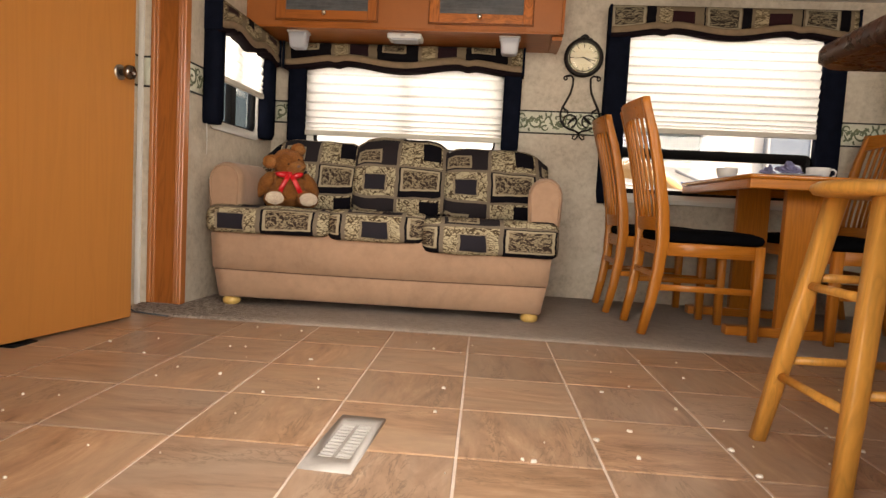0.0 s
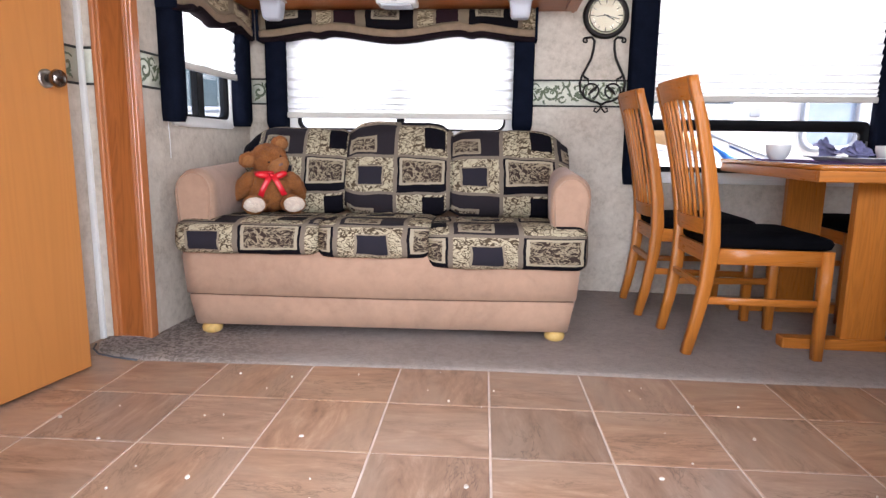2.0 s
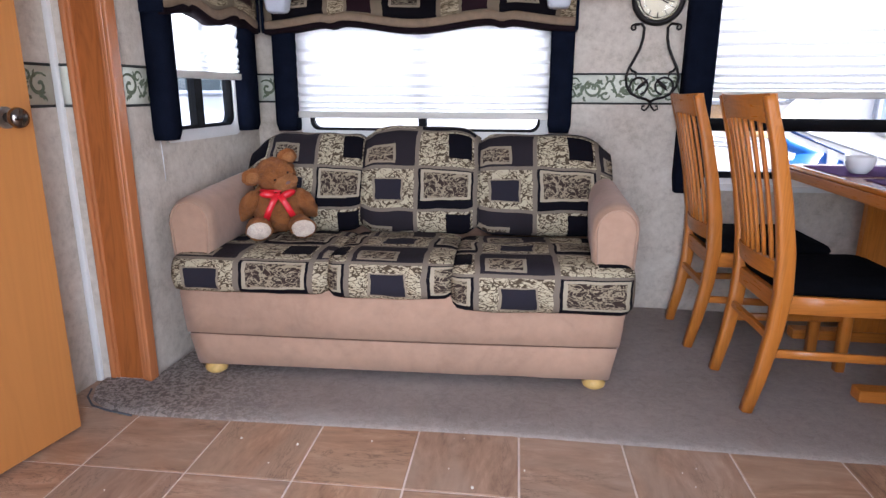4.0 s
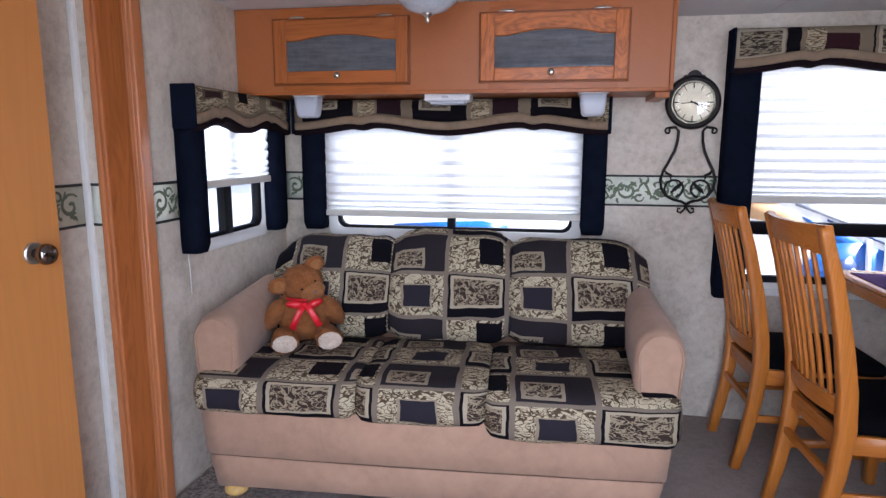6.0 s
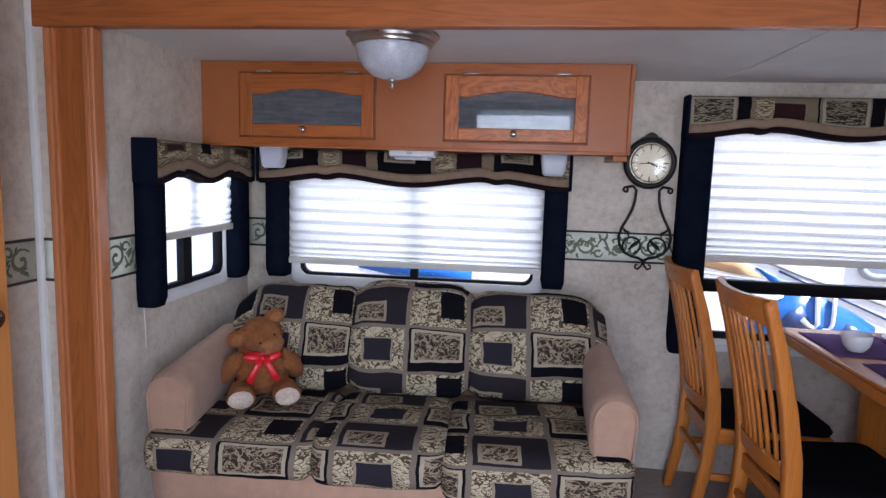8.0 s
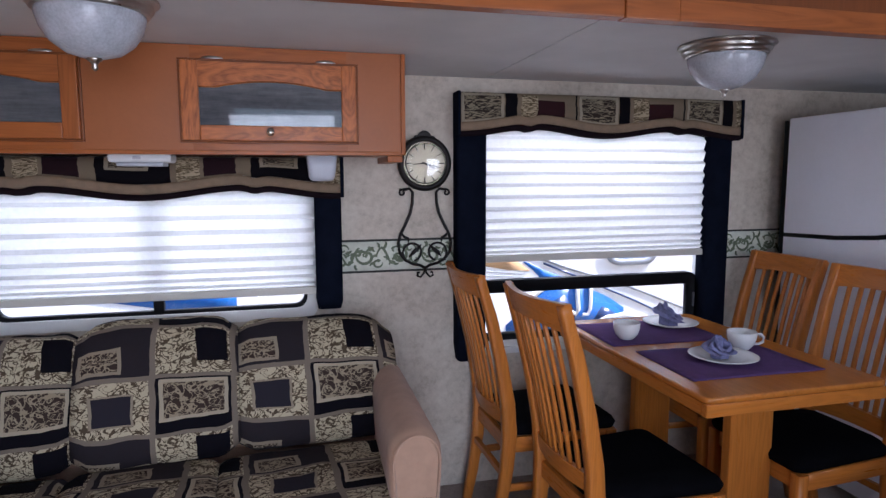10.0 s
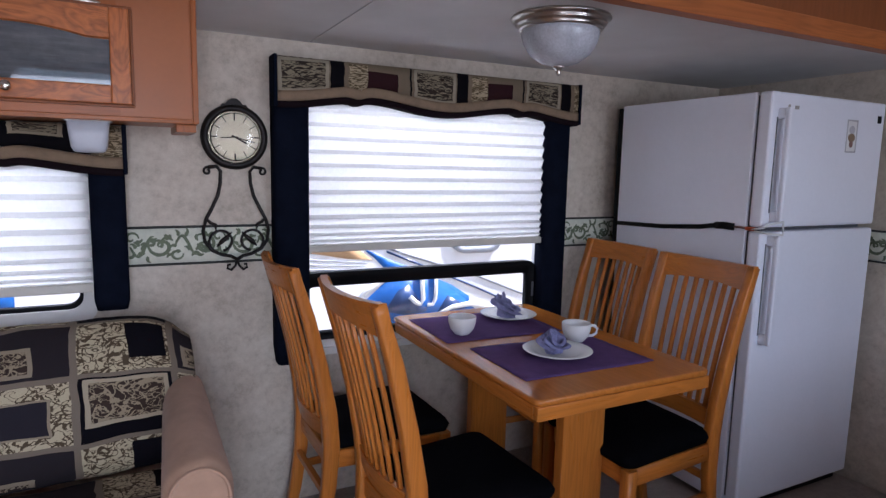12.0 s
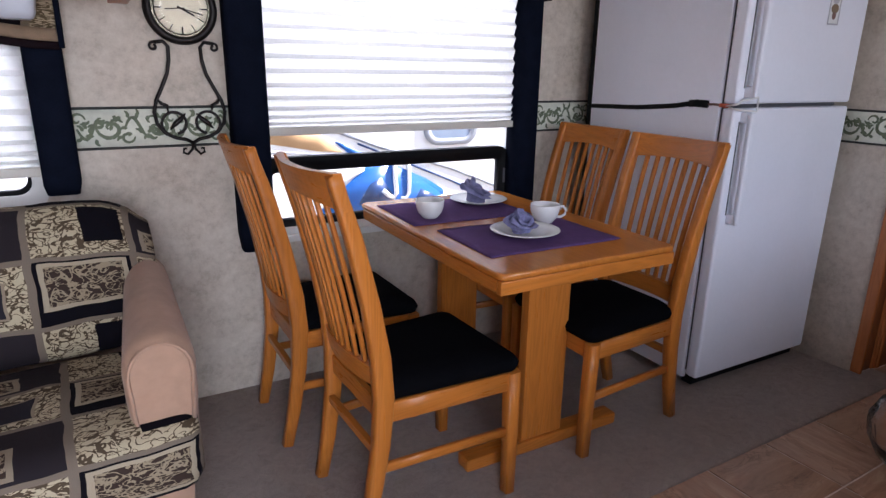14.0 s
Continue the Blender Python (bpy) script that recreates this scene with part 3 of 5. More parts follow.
# ---- trim round the slide-out opening ----
def pillar(x0, x1, name, label, dark):
    t = tagged(new(name), label, "trim", kind="structure")
    a, b = x0 + 0.034, x1 - 0.046
    part("panel", box((a, FACE - 0.002, 0.012), (b, FACE + 0.028, CEIL - 0.025)), M["cab_dark"] if dark else M["cab_z"], t, "darker inner board")
    for p, q, d in ((x0, x0 + 0.022, 0.018), (x0 + 0.022, a, 0.010), (b, b + 0.012, 0.010), (b + 0.012, b + 0.028, 0.017), (b + 0.028, x1, 0.022)):
        part("moulding", box((p, FACE - d, 0.012), (q, FACE + 0.028, CEIL - 0.025), min(0.0085, 0.42 * (q - p)), 4), M["post"], t)
    return t


pillar(-1.364, -1.190, "trim_west", "orange-brown wooden trim post of the slide-out", False)
pillar(3.30, 3.455, "trim_east", "dark wooden trim post beside the refrigerator wall", True)
structure("wall_return", box((-1.3975, FACE - 0.008, -0.002), (-1.3645, FACE + 0.025, 2.04)), M["wall"], "beige wallpaper turned round the partition corner")
structure("trim_corner", box((-1.4195, FACE - 0.024, 0.0), (-1.398, FACE + 0.02, 2.04), 0.006), M["white_paint"], "off-white corner trim strip", "trim")


def header():
    t = tagged(new("trim_header"), "orange-brown wooden header over the slide-out opening", "trim", kind="structure")
    part("board", box((-1.40, FACE - 0.016, CEIL - 0.024), (1.02, FACE + 0.028, 2.045), 0.004), M["cab_x"], t)
    part("stile", box((1.022, FACE - 0.02, CEIL - 0.026), (1.18, FACE + 0.028, 2.045), 0.004), M["cab_x"], t)
    part("rail", box((1.18, FACE - 0.02, CEIL - 0.026), (3.46, FACE + 0.028, CEIL + 0.035), 0.004), M["cab_x"], t)
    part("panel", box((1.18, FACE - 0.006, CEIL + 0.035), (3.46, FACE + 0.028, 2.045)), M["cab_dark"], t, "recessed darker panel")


header()


# ---- wallpaper border ----
def ribbon(points, w, to3d, bm, lift):
    rows = []
    for i, (a, b) in enumerate(points):
        p, q = points[max(i - 1, 0)], points[min(i + 1, len(points) - 1)]
        dx, dy = q[0] - p[0], q[1] - p[1]
        n = math.hypot(dx, dy) or 1
        hw = w * (0.35 + 0.65 * math.sin(math.pi * min(1, (i + 1) / len(points))))
        rows.append([to3d(a - dy / n * hw, b + dx / n * hw, lift), to3d(a + dy / n * hw, b - dx / n * hw, lift)])
    loft(rows, closed=False, bm=bm)


def border(name, to3d, length):
    """Printed border: pale band, dark lines above and below, and scrolling vines."""
    t = tagged(new(name), "pale green scroll-vine wallpaper border with dark lines", "wallpaper border", kind="structure")
    lo, hi = 1.022, 1.166

    def strip(z0, z1, lift):
        n = max(2, int(length / 0.2))
        return loft([[to3d(length * i / n, z0, 0.0), to3d(length * i / n, z0, lift), to3d(length * i / n, z1, lift), to3d(length * i / n, z1, 0.0)] for i in range(n + 1)], closed=True)

    part("band", strip(lo, hi, 0.002), M["paper"], t)
    part("line", strip(lo, lo + 0.009, 0.0032), M["line"], t)
    part("line", strip(hi - 0.009, hi, 0.0032), M["line"], t)
    bm, k, s = bmesh.new(), 0, 0.06
    rnd = random.Random(4)
    while s < length - 0.06:
        c, up = 0.5 * (lo + hi), 1 if k % 2 else -1
        ribbon([(s + (0.046 - 0.0022 * i) * math.cos(up * i * 0.42 + 2.4), c + (0.044 - 0.0022 * i) * math.sin(up * i * 0.42 + 2.4)) for i in range(19)], 0.0068, to3d, bm, 0.003)
        ribbon([(s + 0.045 + 0.0085 * i, c + up * 0.036 * math.sin(i * 0.55)) for i in range(10)], 0.0058, to3d, bm, 0.0032)
        ribbon([(s + 0.05 + (0.024 - 0.0016 * i) * math.cos(-up * i * 0.5), c - up * 0.03 + (0.024 - 0.0016 * i) * math.sin(-up * i * 0.5)) for i in range(13)], 0.005, to3d, bm, 0.0028)
        for j in range(16):
            x, y, a = s + rnd.uniform(-0.03, 0.12), c + rnd.uniform(-0.045, 0.045), rnd.uniform(0, 6.28)
            ribbon([(x + 0.0055 * i * math.cos(a + 0.3 * i), y + 0.0055 * i * math.sin(a + 0.3 * i)) for i in range(5)], 0.0060, to3d, bm, 0.0036 + 0.00022 * j)
        s += 0.145
        k += 1
    if bm.verts:
        tagged(part("vine", bm, M["vine"], t, "printed green vines"), kind="stuff")


for a, b in ((LEFT + 0.003, WIN1[0] - 0.021), (WIN1[1] + 0.021, WIN2[0] - 0.021), (WIN2[1] + 0.021, RIGHT - 0.003)):
    border("border_north", lambda s, z, d, a=a: (a + s, W - d, z), b - a)
for a, b in ((FACE + 0.035, WIN3[0] - 0.021), (WIN3[1] + 0.021, W - 0.006)):
    border("border_slide_west", lambda s, z, d, a=a: (LEFT + d, a + s, z), b - a)
border("border_slide_east", lambda s, z, d: (RIGHT - d, FACE + 0.035 + s, z), W - FACE - 0.045)
border("border_west", lambda s, z, d: (-1.42 + d, FACE - 0.026 - s, z), FACE - 0.50)
border("border_west", lambda s, z, d: (-1.3973 + s, FACE - 0.008 - d, z), 0.0325)


# ---- windows ----
def rounded(x0, x1, z0, z1, r, n=6):
    pts = []
    for cx, cz, a0 in ((x1 - r, z0 + r, -90), (x1 - r, z1 - r, 0), (x0 + r, z1 - r, 90), (x0 + r, z0 + r, 180)):
        pts += [(cx + r * math.cos(radians(a0 + 90 * i / n)), cz + r * math.sin(radians(a0 + 90 * i / n))) for i in range(n + 1)]
    return pts


def ring_frame(outer, inner, d0, d1, to3d):
    o, i = outer, inner
    return loft([[to3d(*p, d0) for p in o], [to3d(*p, d1) for p in o], [to3d(*p, d1) for p in i], [to3d(*p, d0) for p in i], [to3d(*p, d0) for p in o]], caps=False)


def window(name, to3d, x0, x1, z0, z1, bars, label, seal="black"):
    """Framed window; to3d(along, up, out) with out growing to the outside."""
    t = tagged(new(name), label, "window", kind="structure")
    part("window_frame", ring_frame(rounded(x0 - 0.02, x1 + 0.02, z0 - 0.022, z1 + 0.02, 0.05), rounded(x0 + 0.022, x1 - 0.022, z0 + 0.024, z1 - 0.022, 0.045), -0.012, 0.0, to3d), M["white_paint"], t, "white inner frame")
    part("gasket", ring_frame(rounded(x0 + 0.0, x1 - 0.0, z0 + 0.0, z1 - 0.0, 0.05), rounded(x0 + 0.034, x1 - 0.034, z0 + 0.036, z1 - 0.034, 0.042), 0.004, 0.045, to3d), M[seal], t, seal.replace("_paint", "") + " outer frame")
    for a0, a1, b0, b1 in bars:
        p, q = to3d(a0, b0, 0.002), to3d(a1, b1, 0.04)
        part("bar", box(p, q, 0.004), M["black"], t)
    p, q = to3d(x0 + 0.03, z0 + 0.03, 0.022), to3d(x1 - 0.03, z1 - 0.03, 0.027)
    g = part("pane", box(p, q), M["glass"], t)
    g.visible_shadow = False
    return t


north = lambda a, b, d: (a, W + d, b)
west = lambda a, b, d: (LEFT - d, a, b)
window("window_1", north, *WIN1, [(-0.375, -0.335, 0.87, 1.42)], "wide sliding window behind the sofa")
w2 = window("window_2", north, *WIN2, [], "tall dinette window with a hopper pane below", "white_paint")
part("hopper_frame", ring_frame(rounded(0.975, 2.118, 0.675, 0.962, 0.045), rounded(1.008, 2.078, 0.712, 0.905, 0.022), -0.006, 0.04, north), M["black"], w2, "black rounded hopper frame")
part("latch", box((2.096, W - 0.014, 0.79), (2.106, W - 0.006, 0.86), 0.003), M["gasket"], w2)
part("window_sill", box((0.93, W - 0.03, 0.625), (2.18, W - 0.002, 0.655), 0.005), M["white_paint"], w2)
window("window_3", west, *WIN3, [(3.282, 3.345, 0.91, 1.44)], "small sliding window in the end wall")


def window_south():
    """Bare unseen window, added over the kitchen side to let fill light in."""
    t = tagged(new("window_4"), "plain white-framed window, unseen, added on the kitchen side", "window", kind="structure")
    x0, x1, z0, z1 = KITCHEN
    south = lambda a, b, d: (a, 0.45 - d, b)
    part("window_frame", ring_frame(rounded(x0 - 0.02, x1 + 0.02, z0 - 0.02, z1 + 0.02, 0.04), rounded(x0 + 0.03, x1 - 0.03, z0 + 0.03, z1 - 0.03, 0.04), -0.012, 0.0, south), M["white_paint"], t)


window_south()


# ---- pleated blinds ----
def blind(label, to3d, x0, x1, z0, z1, pleats=13):
    """Pleated cloth that hangs open above and gathers towards its bottom rail."""
    t = thing("pleated_blind", label, "window blind")
    size = [1.0 if i < pleats - 5 else 1.0 - 0.14 * (i - pleats + 6) for i in range(pleats)]
    unit = (z1 - z0 - 0.028) / sum(size)
    rows, across, z = [], [0.0, 0.012] + [k / 8 for k in range(1, 8)] + [0.988, 1.0], z1
    for i, q in enumerate(size):
        pitch = unit * q
        for dz, d in ((0.0, 0.0), (0.05 * pitch, 0.0025), (pitch * 0.66, 0.0165), (pitch * 0.71, 0.0168)):
            last = len(across) - 1
            rows.append([to3d(x0 + (x1 - x0) * g, z - dz + 0.0012 * noise.noise((g * 6.4, i * 0.7, x0)), 0.004 if k in (0, last) else d + 0.0014 * noise.noise((g * 8, i * 0.9, 3 + x0))) for k, g in enumerate(across)])
        z -= pitch
    rows.append([to3d(x0 + (x1 - x0) * g, z, 0.004) for g in across])
    cloth = loft(rows, closed=False)
    for f in cloth.faces:
        f.smooth = False
    part("cloth", cloth, M["blind"], t)
    part("bottom_rail", box(to3d(x0, z0, -0.006), to3d(x1, z0 + 0.030, 0.018), 0.006), M["rail"], t, "cream bottom rail")
    part("head_rail", box(to3d(x0, z1 - 0.005, -0.006), to3d(x1, z1 + 0.025, 0.02), 0.003), M["white"], t)
    return t


inner_n = lambda a, b, d: (a, W - 0.046 + d, b)
inner_w = lambda a, b, d: (LEFT + 0.042 - d, a, b)
blind("white pleated blind lowered almost to the sofa back", inner_n, -0.985, 0.27, 0.950, 1.44, 10)
blind("white pleated blind half lowered behind the dinette", inner_n, 0.985, 2.125, 1.052, 1.70, 14)
blind("narrow white pleated blind half lowered on the end wall", inner_w, 3.02, 3.625, 1.128, 1.46, 8)


# ---- padded window surrounds ----
def wave(s):
    notch = math.exp(-((s - 0.225) / 0.022) ** 2) + math.exp(-((s - 0.775) / 0.022) ** 2)
    return -0.018 * math.cos(4 * math.pi * s) - 0.012 * notch


def valance(label, to3d, x0, x1, zb, zt, depth, cloth="band", start=0.0, cell=0.545):
    """Padded box of patchwork cloth with a wavy braid and dark piping along the lower edge; depth: how far it stands off the wall."""
    t = thing("valance", label, "valance")
    n = max(24, int((x1 - x0) / 0.02))
    xs = [x0 + (x1 - x0) * i / n for i in range(n + 1)]
    lows = [zb + 0.014 + wave(i / n) for i in range(n + 1)]

    def band(lo, hi, d, uv=None, puff=0.0):
        rows = [[to3d(x, b, 0.012), to3d(x, b, d), to3d(x, b + (a - b) * 0.3, d + puff), to3d(x, b + (a - b) * 0.7, d + puff), to3d(x, a, d), to3d(x, a, 0.012)] for x, b, a in zip(xs, lo, hi)]
        vs = (0, 0.0, 0.3, 0.7, 1.0, 1.0, 1.0)
        return loft(rows, uvs=(lambda i, j: (start + (x1 - x0) * i / n / cell, 0.02 + 0.96 * vs[j])) if uv else None)

    part("cloth", band([b + 0.058 for b in lows], [zt] * (n + 1), depth, True, 0.004), M[cloth], t, "patchwork cloth", True)
    part("braid", band([b + 0.020 for b in lows], [b + 0.0575 for b in lows], depth + 0.004, None, 0.003), M["tan"], t, "wavy tan braid", True)
    part("piping", band([b - 0.004 for b in lows], [b + 0.0195 for b in lows], depth + 0.006, None, 0.004), M["trim"], t, "dark wavy piping", True)
    for a, b in ((x0 - 0.014, x0 - 0.0005), (x1 + 0.0005, x1 + 0.014)):
        part("end_panel", box(to3d(a, zb - 0.002, 0.004), to3d(b, zt + 0.004, depth + 0.012), 0.004), M["navy"], t, "dark navy end")
    return t


def side_panel(label, to3d, x0, x1, z0, z1, depth):
    """Padded black upright beside a window, rounded at its foot."""
    n, rows = 14, []
    for i in range(n + 1):
        s = i / n
        z = z0 + (z1 - z0) * s
        k = min(1.0, (z - z0) / 0.03) ** 0.5 if z - z0 < 0.03 else 1.0
        c, hw, r = 0.5 * (x0 + x1), 0.5 * (x1 - x0) * (0.86 + 0.14 * k), 0.012
        d = depth * (0.88 + 0.12 * k)
        rows.append([to3d(c - hw, z, 0.003), to3d(c - hw, z, d - r), to3d(c - hw + r, z, d), to3d(c + hw - r, z, d + 0.002), to3d(c + hw, z, d - r), to3d(c + hw, z, 0.003)])
    bm = loft(rows)
    return tagged(new("window_side_panel", mesh_of("window_side_panel", bm, M["navy"])), label, "curtain panel", "padded panels beside the windows")


on_n = lambda a, b, d: (a, W - d, b)
on_w = lambda a, b, d: (LEFT + d, a, b)
valance("patchwork valance with wavy tan braid under the overhead cabinet", on_n, -1.105, 0.366, 1.352, 1.508, 0.108, "band_low", -0.083)
valance("patchwork valance with wavy tan braid over the dinette window", on_n, 0.878, 2.266, 1.610, 1.788, 0.080)
valance("short patchwork valance on the end wall window", on_w, 2.955, 3.74, 1.352, 1.505, 0.085, "band_tan", 0.0)
for a, b, z in ((-1.086, -0.98, 0.885), (0.263, 0.370, 0.890)):
    side_panel("black padded panel beside the sofa window", on_n, a, b, z, 1.362, 0.095)
for a, b in ((0.866, 0.998), (2.11, 2.24)):
    side_panel("tall black padded panel beside the dinette window", on_n, a, b, 0.615, 1.63, 0.075)
for a, b in ((2.95, 3.035), (3.622, 3.735)):
    side_panel("black padded panel beside the end wall window", on_w, a, b, 0.895, 1.36, 0.078)
tagged(new("blind_cord", mesh_of("blind_cord", tube([(LEFT + 0.02, 2.965, 0.90), (LEFT + 0.022, 2.968, 0.82), (LEFT + 0.02, 2.972, 0.74)], 0.0018, 6), M["white"])), "thin white blind cord hanging below a black panel", "cord")


# ---- overhead cabinet ----
def cabinet_door(cab, x0, x1, z0, z1, y, figured):
    """Framed door with a smoked pane arched along the top, a knob and two hinges."""
    gx0, gx1, gz0, gz1 = x0 + 0.055, x1 - 0.05, z0 + 0.05, z1 - 0.085
    n = 24
    arch = [gz1 + 0.022 * max(0.0, math.sin(math.pi * min(1, max(0, (i / n - 0.12) / 0.76)))) ** 0.8 for i in range(n + 1)]
    d = part("door", box((gx0, y - 0.02, z0), (gx1, y, gz0), 0.004), M["cab_fig"] if figured else M["cab_x"], cab)
    part("stile", box((x0, y - 0.02, z0), (gx0, y, z1), 0.004), M["cab_fig_z"] if figured else M["cab_z"], d)
    part("stile", box((gx1, y - 0.02, z0), (x1, y, z1), 0.004), M["cab_fig_z"] if figured else M["cab_z"], d)
    rows = [[(gx0 + (gx1 - gx0) * i / n, y - 0.02, z1 - 0.002), (gx0 + (gx1 - gx0) * i / n, y - 0.02, arch[i] + 0.004), (gx0 + (gx1 - gx0) * i / n, y - 0.014, arch[i]), (gx0 + (gx1 - gx0) * i / n, y, arch[i]), (gx0 + (gx1 - gx0) * i / n, y, z1 - 0.002)] for i in range(n + 1)]
    arched = loft(rows)
    for f in arched.faces:
        f.smooth = False
    part("rail", arched, M["cab_fig"] if figured else M["cab_x"], d, "arched top rail")
    # dark strips round the door stand in for its shadow gap
    for a, b in (((x0 - 0.008, z0 - 0.008), (x1 + 0.008, z0)), ((x0 - 0.008, z1), (x1 + 0.008, z1 + 0.008)), ((x0 - 0.008, z0), (x0, z1)), ((x1, z0), (x1 + 0.008, z1))):
        part("bead", box((a[0], y - 0.011, a[1]), (b[0], y, b[1]), 0.003), M["cab_dark"], d, "darker edge strip in place of the shadow gap")
    part("pane", box((gx0 - 0.005, y - 0.010, gz0 - 0.005), (gx1 + 0.005, y - 0.006, gz1 + 0.03)), M["smoke"], d, "smoked glass")
    part("knob", turned_knob((0.5 * (x0 + x1) - 0.005, y - 0.02, z0 + 0.028), 0.013), M["brass"], d, "round nickel knob", True)
    for hx in (x0 + 0.10, x1 - 0.10):
        part("hinge", ball((hx, y - 0.004, z1 + 0.010), (0.034, 0.007, 0.007), None, 0, 16, 8), M["steel"], d, "oval nickel hinge", True)


def turned_knob(at, r):
    """A knob that sticks out towards -y."""
    bm = lathe([(0.4 * r, 0), (0.42 * r, r), (r, 1.5 * r), (1.05 * r, 2.0 * r), (0.7 * r, 2.45 * r), (0, 2.5 * r)], 16)
    bmesh.ops.transform(bm, matrix=pose(*at, 90, 0, 0), verts=bm.verts[:])
    return bm


def overhead_cabinet():
    x0, x1, y0, z0, z1 = LEFT + 0.004, 0.572, 3.44, 1.515, CEIL - 0.003
    c = thing("overhead_cabinet", "orange-brown oak overhead cabinet with two glazed doors above the sofa", "cabinet")
    part("side", box((x1 - 0.016, y0 - 0.012, z0 - 0.008), (x1, W - 0.002, z1), 0.003), M["cab_z"], c)
    part("side", box((x0, y0 + 0.012, z0 + 0.016), (x0 + 0.016, W - 0.002, z1)), M["cab_z"], c)
    part("bottom", box((x0, y0 + 0.012, z0), (x1 - 0.016, W - 0.002, z0 + 0.016)), M["cab_x"], c)
    part("top", box((x0 + 0.016, y0 + 0.012, z1 - 0.012), (x1 - 0.016, W - 0.002, z1)), M["cab_x"], c)
    part("back", box((x0 + 0.016, W - 0.012, z0 + 0.016), (x1 - 0.016, W - 0.002, z1 - 0.012)), M["cab_x"], c)
    d1, d2 = (-1.037, -0.462), (-0.166, 0.398)
    for a, b in ((x0, d1[0] + 0.03), (d1[1] - 0.03, d2[0] + 0.03), (d2[1] - 0.03, x1 - 0.016)):
        part("face_stile", box((a, y0 - 0.004, z0 + 0.0), (b, y0 + 0.012, z1)), M["cab_plain"], c)
    for a, b in ((d1[0] + 0.03, d1[1] - 0.03), (d2[0] + 0.03, d2[1] - 0.03)):
        part("face_rail", box((a, y0 - 0.004, z0), (b, y0 + 0.012, z0 + 0.06)), M["cab_x"], c)
        part("face_rail", box((a, y0 - 0.004, z1 - 0.07), (b, y0 + 0.012, z1)), M["cab_x"], c)
    part("lip", box((x0, y0 - 0.010, z0 - 0.010), (x1 - 0.016, y0 + 0.02, z0 + 0.004), 0.003), M["cab_x"], c)
    part("bracket", box((x1 - 0.06, y0 + 0.03, z0 - 0.032), (x1 - 0.004, W - 0.15, z0 - 0.009), 0.003), M["cab_z"], c)
    for (a, b), figured in ((d1, False), (d2, True)):
        cabinet_door(c, a, b, 1.550, 1.806, y0 - 0.005, figured)


overhead_cabinet()


def cup_holder(x):
    t = thing("reading_light", "milky white plastic reading light under the cabinet", "light fixture", (x, 3.56, 1.5145), group="plastic fixtures under the cabinet")
    rings = []
    for z, hw, r in ((0.0, 0.055, 0.016), (-0.05, 0.050, 0.016), (-0.082, 0.046, 0.018), (-0.094, 0.040, 0.018), (-0.098, 0.032, 0.016)):
        rings.append([(x, 0.8 * y, z) for x, y in rounded(-hw, hw, -hw, hw, r, 5)])
    part("shade", loft(rings), M["frost"], t)
    part("rim", loft([[(x, 0.8 * y, z) for x, y in rounded(-h, h, -h, h, 0.016, 5)] for z, h in ((0.0, 0.061), (-0.007, 0.061), (-0.010, 0.0565))]), M["white"], t)


cup_holder(-0.948)
cup_holder(0.283)


def cabinet_light():
    t = thing("under_cabinet_lamp", "slim white plastic lamp under the cabinet", "light fixture", (-0.316, 3.56, 1.5145))
    part("housing", box((-0.098, -0.06, -0.034), (0.098, 0.06, 0), 0.012, 3), M["white"], t)
    part("lens", box((-0.07, -0.066, -0.046), (0.075, 0.03, -0.034), 0.004), M["frost"], t)
    part("switch", box((-0.02, -0.066, -0.024), (0.005, -0.0605, -0.014), 0.002), M["grey_ink"], t)


cabinet_light()


# ---- ceiling lamps ----
def ceiling_lamp(x, y):
    t = thing("ceiling_lamp", "flush ceiling lamp with alabaster glass bowl and nickel rim, unlit", "ceiling lamp", (x, y, CEIL), group="ceiling lamps")
    part("canopy", lathe([(0.10, 0.0), (0.150, -0.001), (0.153, -0.008), (0.147, -0.012), (0.138, -0.014), (0.140, -0.021), (0.138, -0.027), (0.129, -0.029), (0.131, -0.036), (0.127, -0.041), (0.120, -0.041)], 40), M["steel"], t, "brushed nickel rim", True)
    part("bowl", lathe([(0.119, -0.036), (0.120, -0.050), (0.112, -0.080), (0.093, -0.110), (0.062, -0.134), (0.03, -0.144), (0.0, -0.146)], 40), M["alabaster"], t, "cloudy white glass bowl", True)
    part("finial", lathe([(0.016, -0.142), (0.018, -0.149), (0.010, -0.154), (0.006, -0.162), (0.008, -0.168), (0.003, -0.174), (0, -0.176)], 18), M["steel"], t, soft=True)


ceiling_lamp(-0.285, 2.945)
ceiling_lamp(1.58, 3.05)


# ---- sofa ----
def smoothstep(s):
    s = min(1.0, max(0.0, s))
    return s * s * (3 - 2 * s)


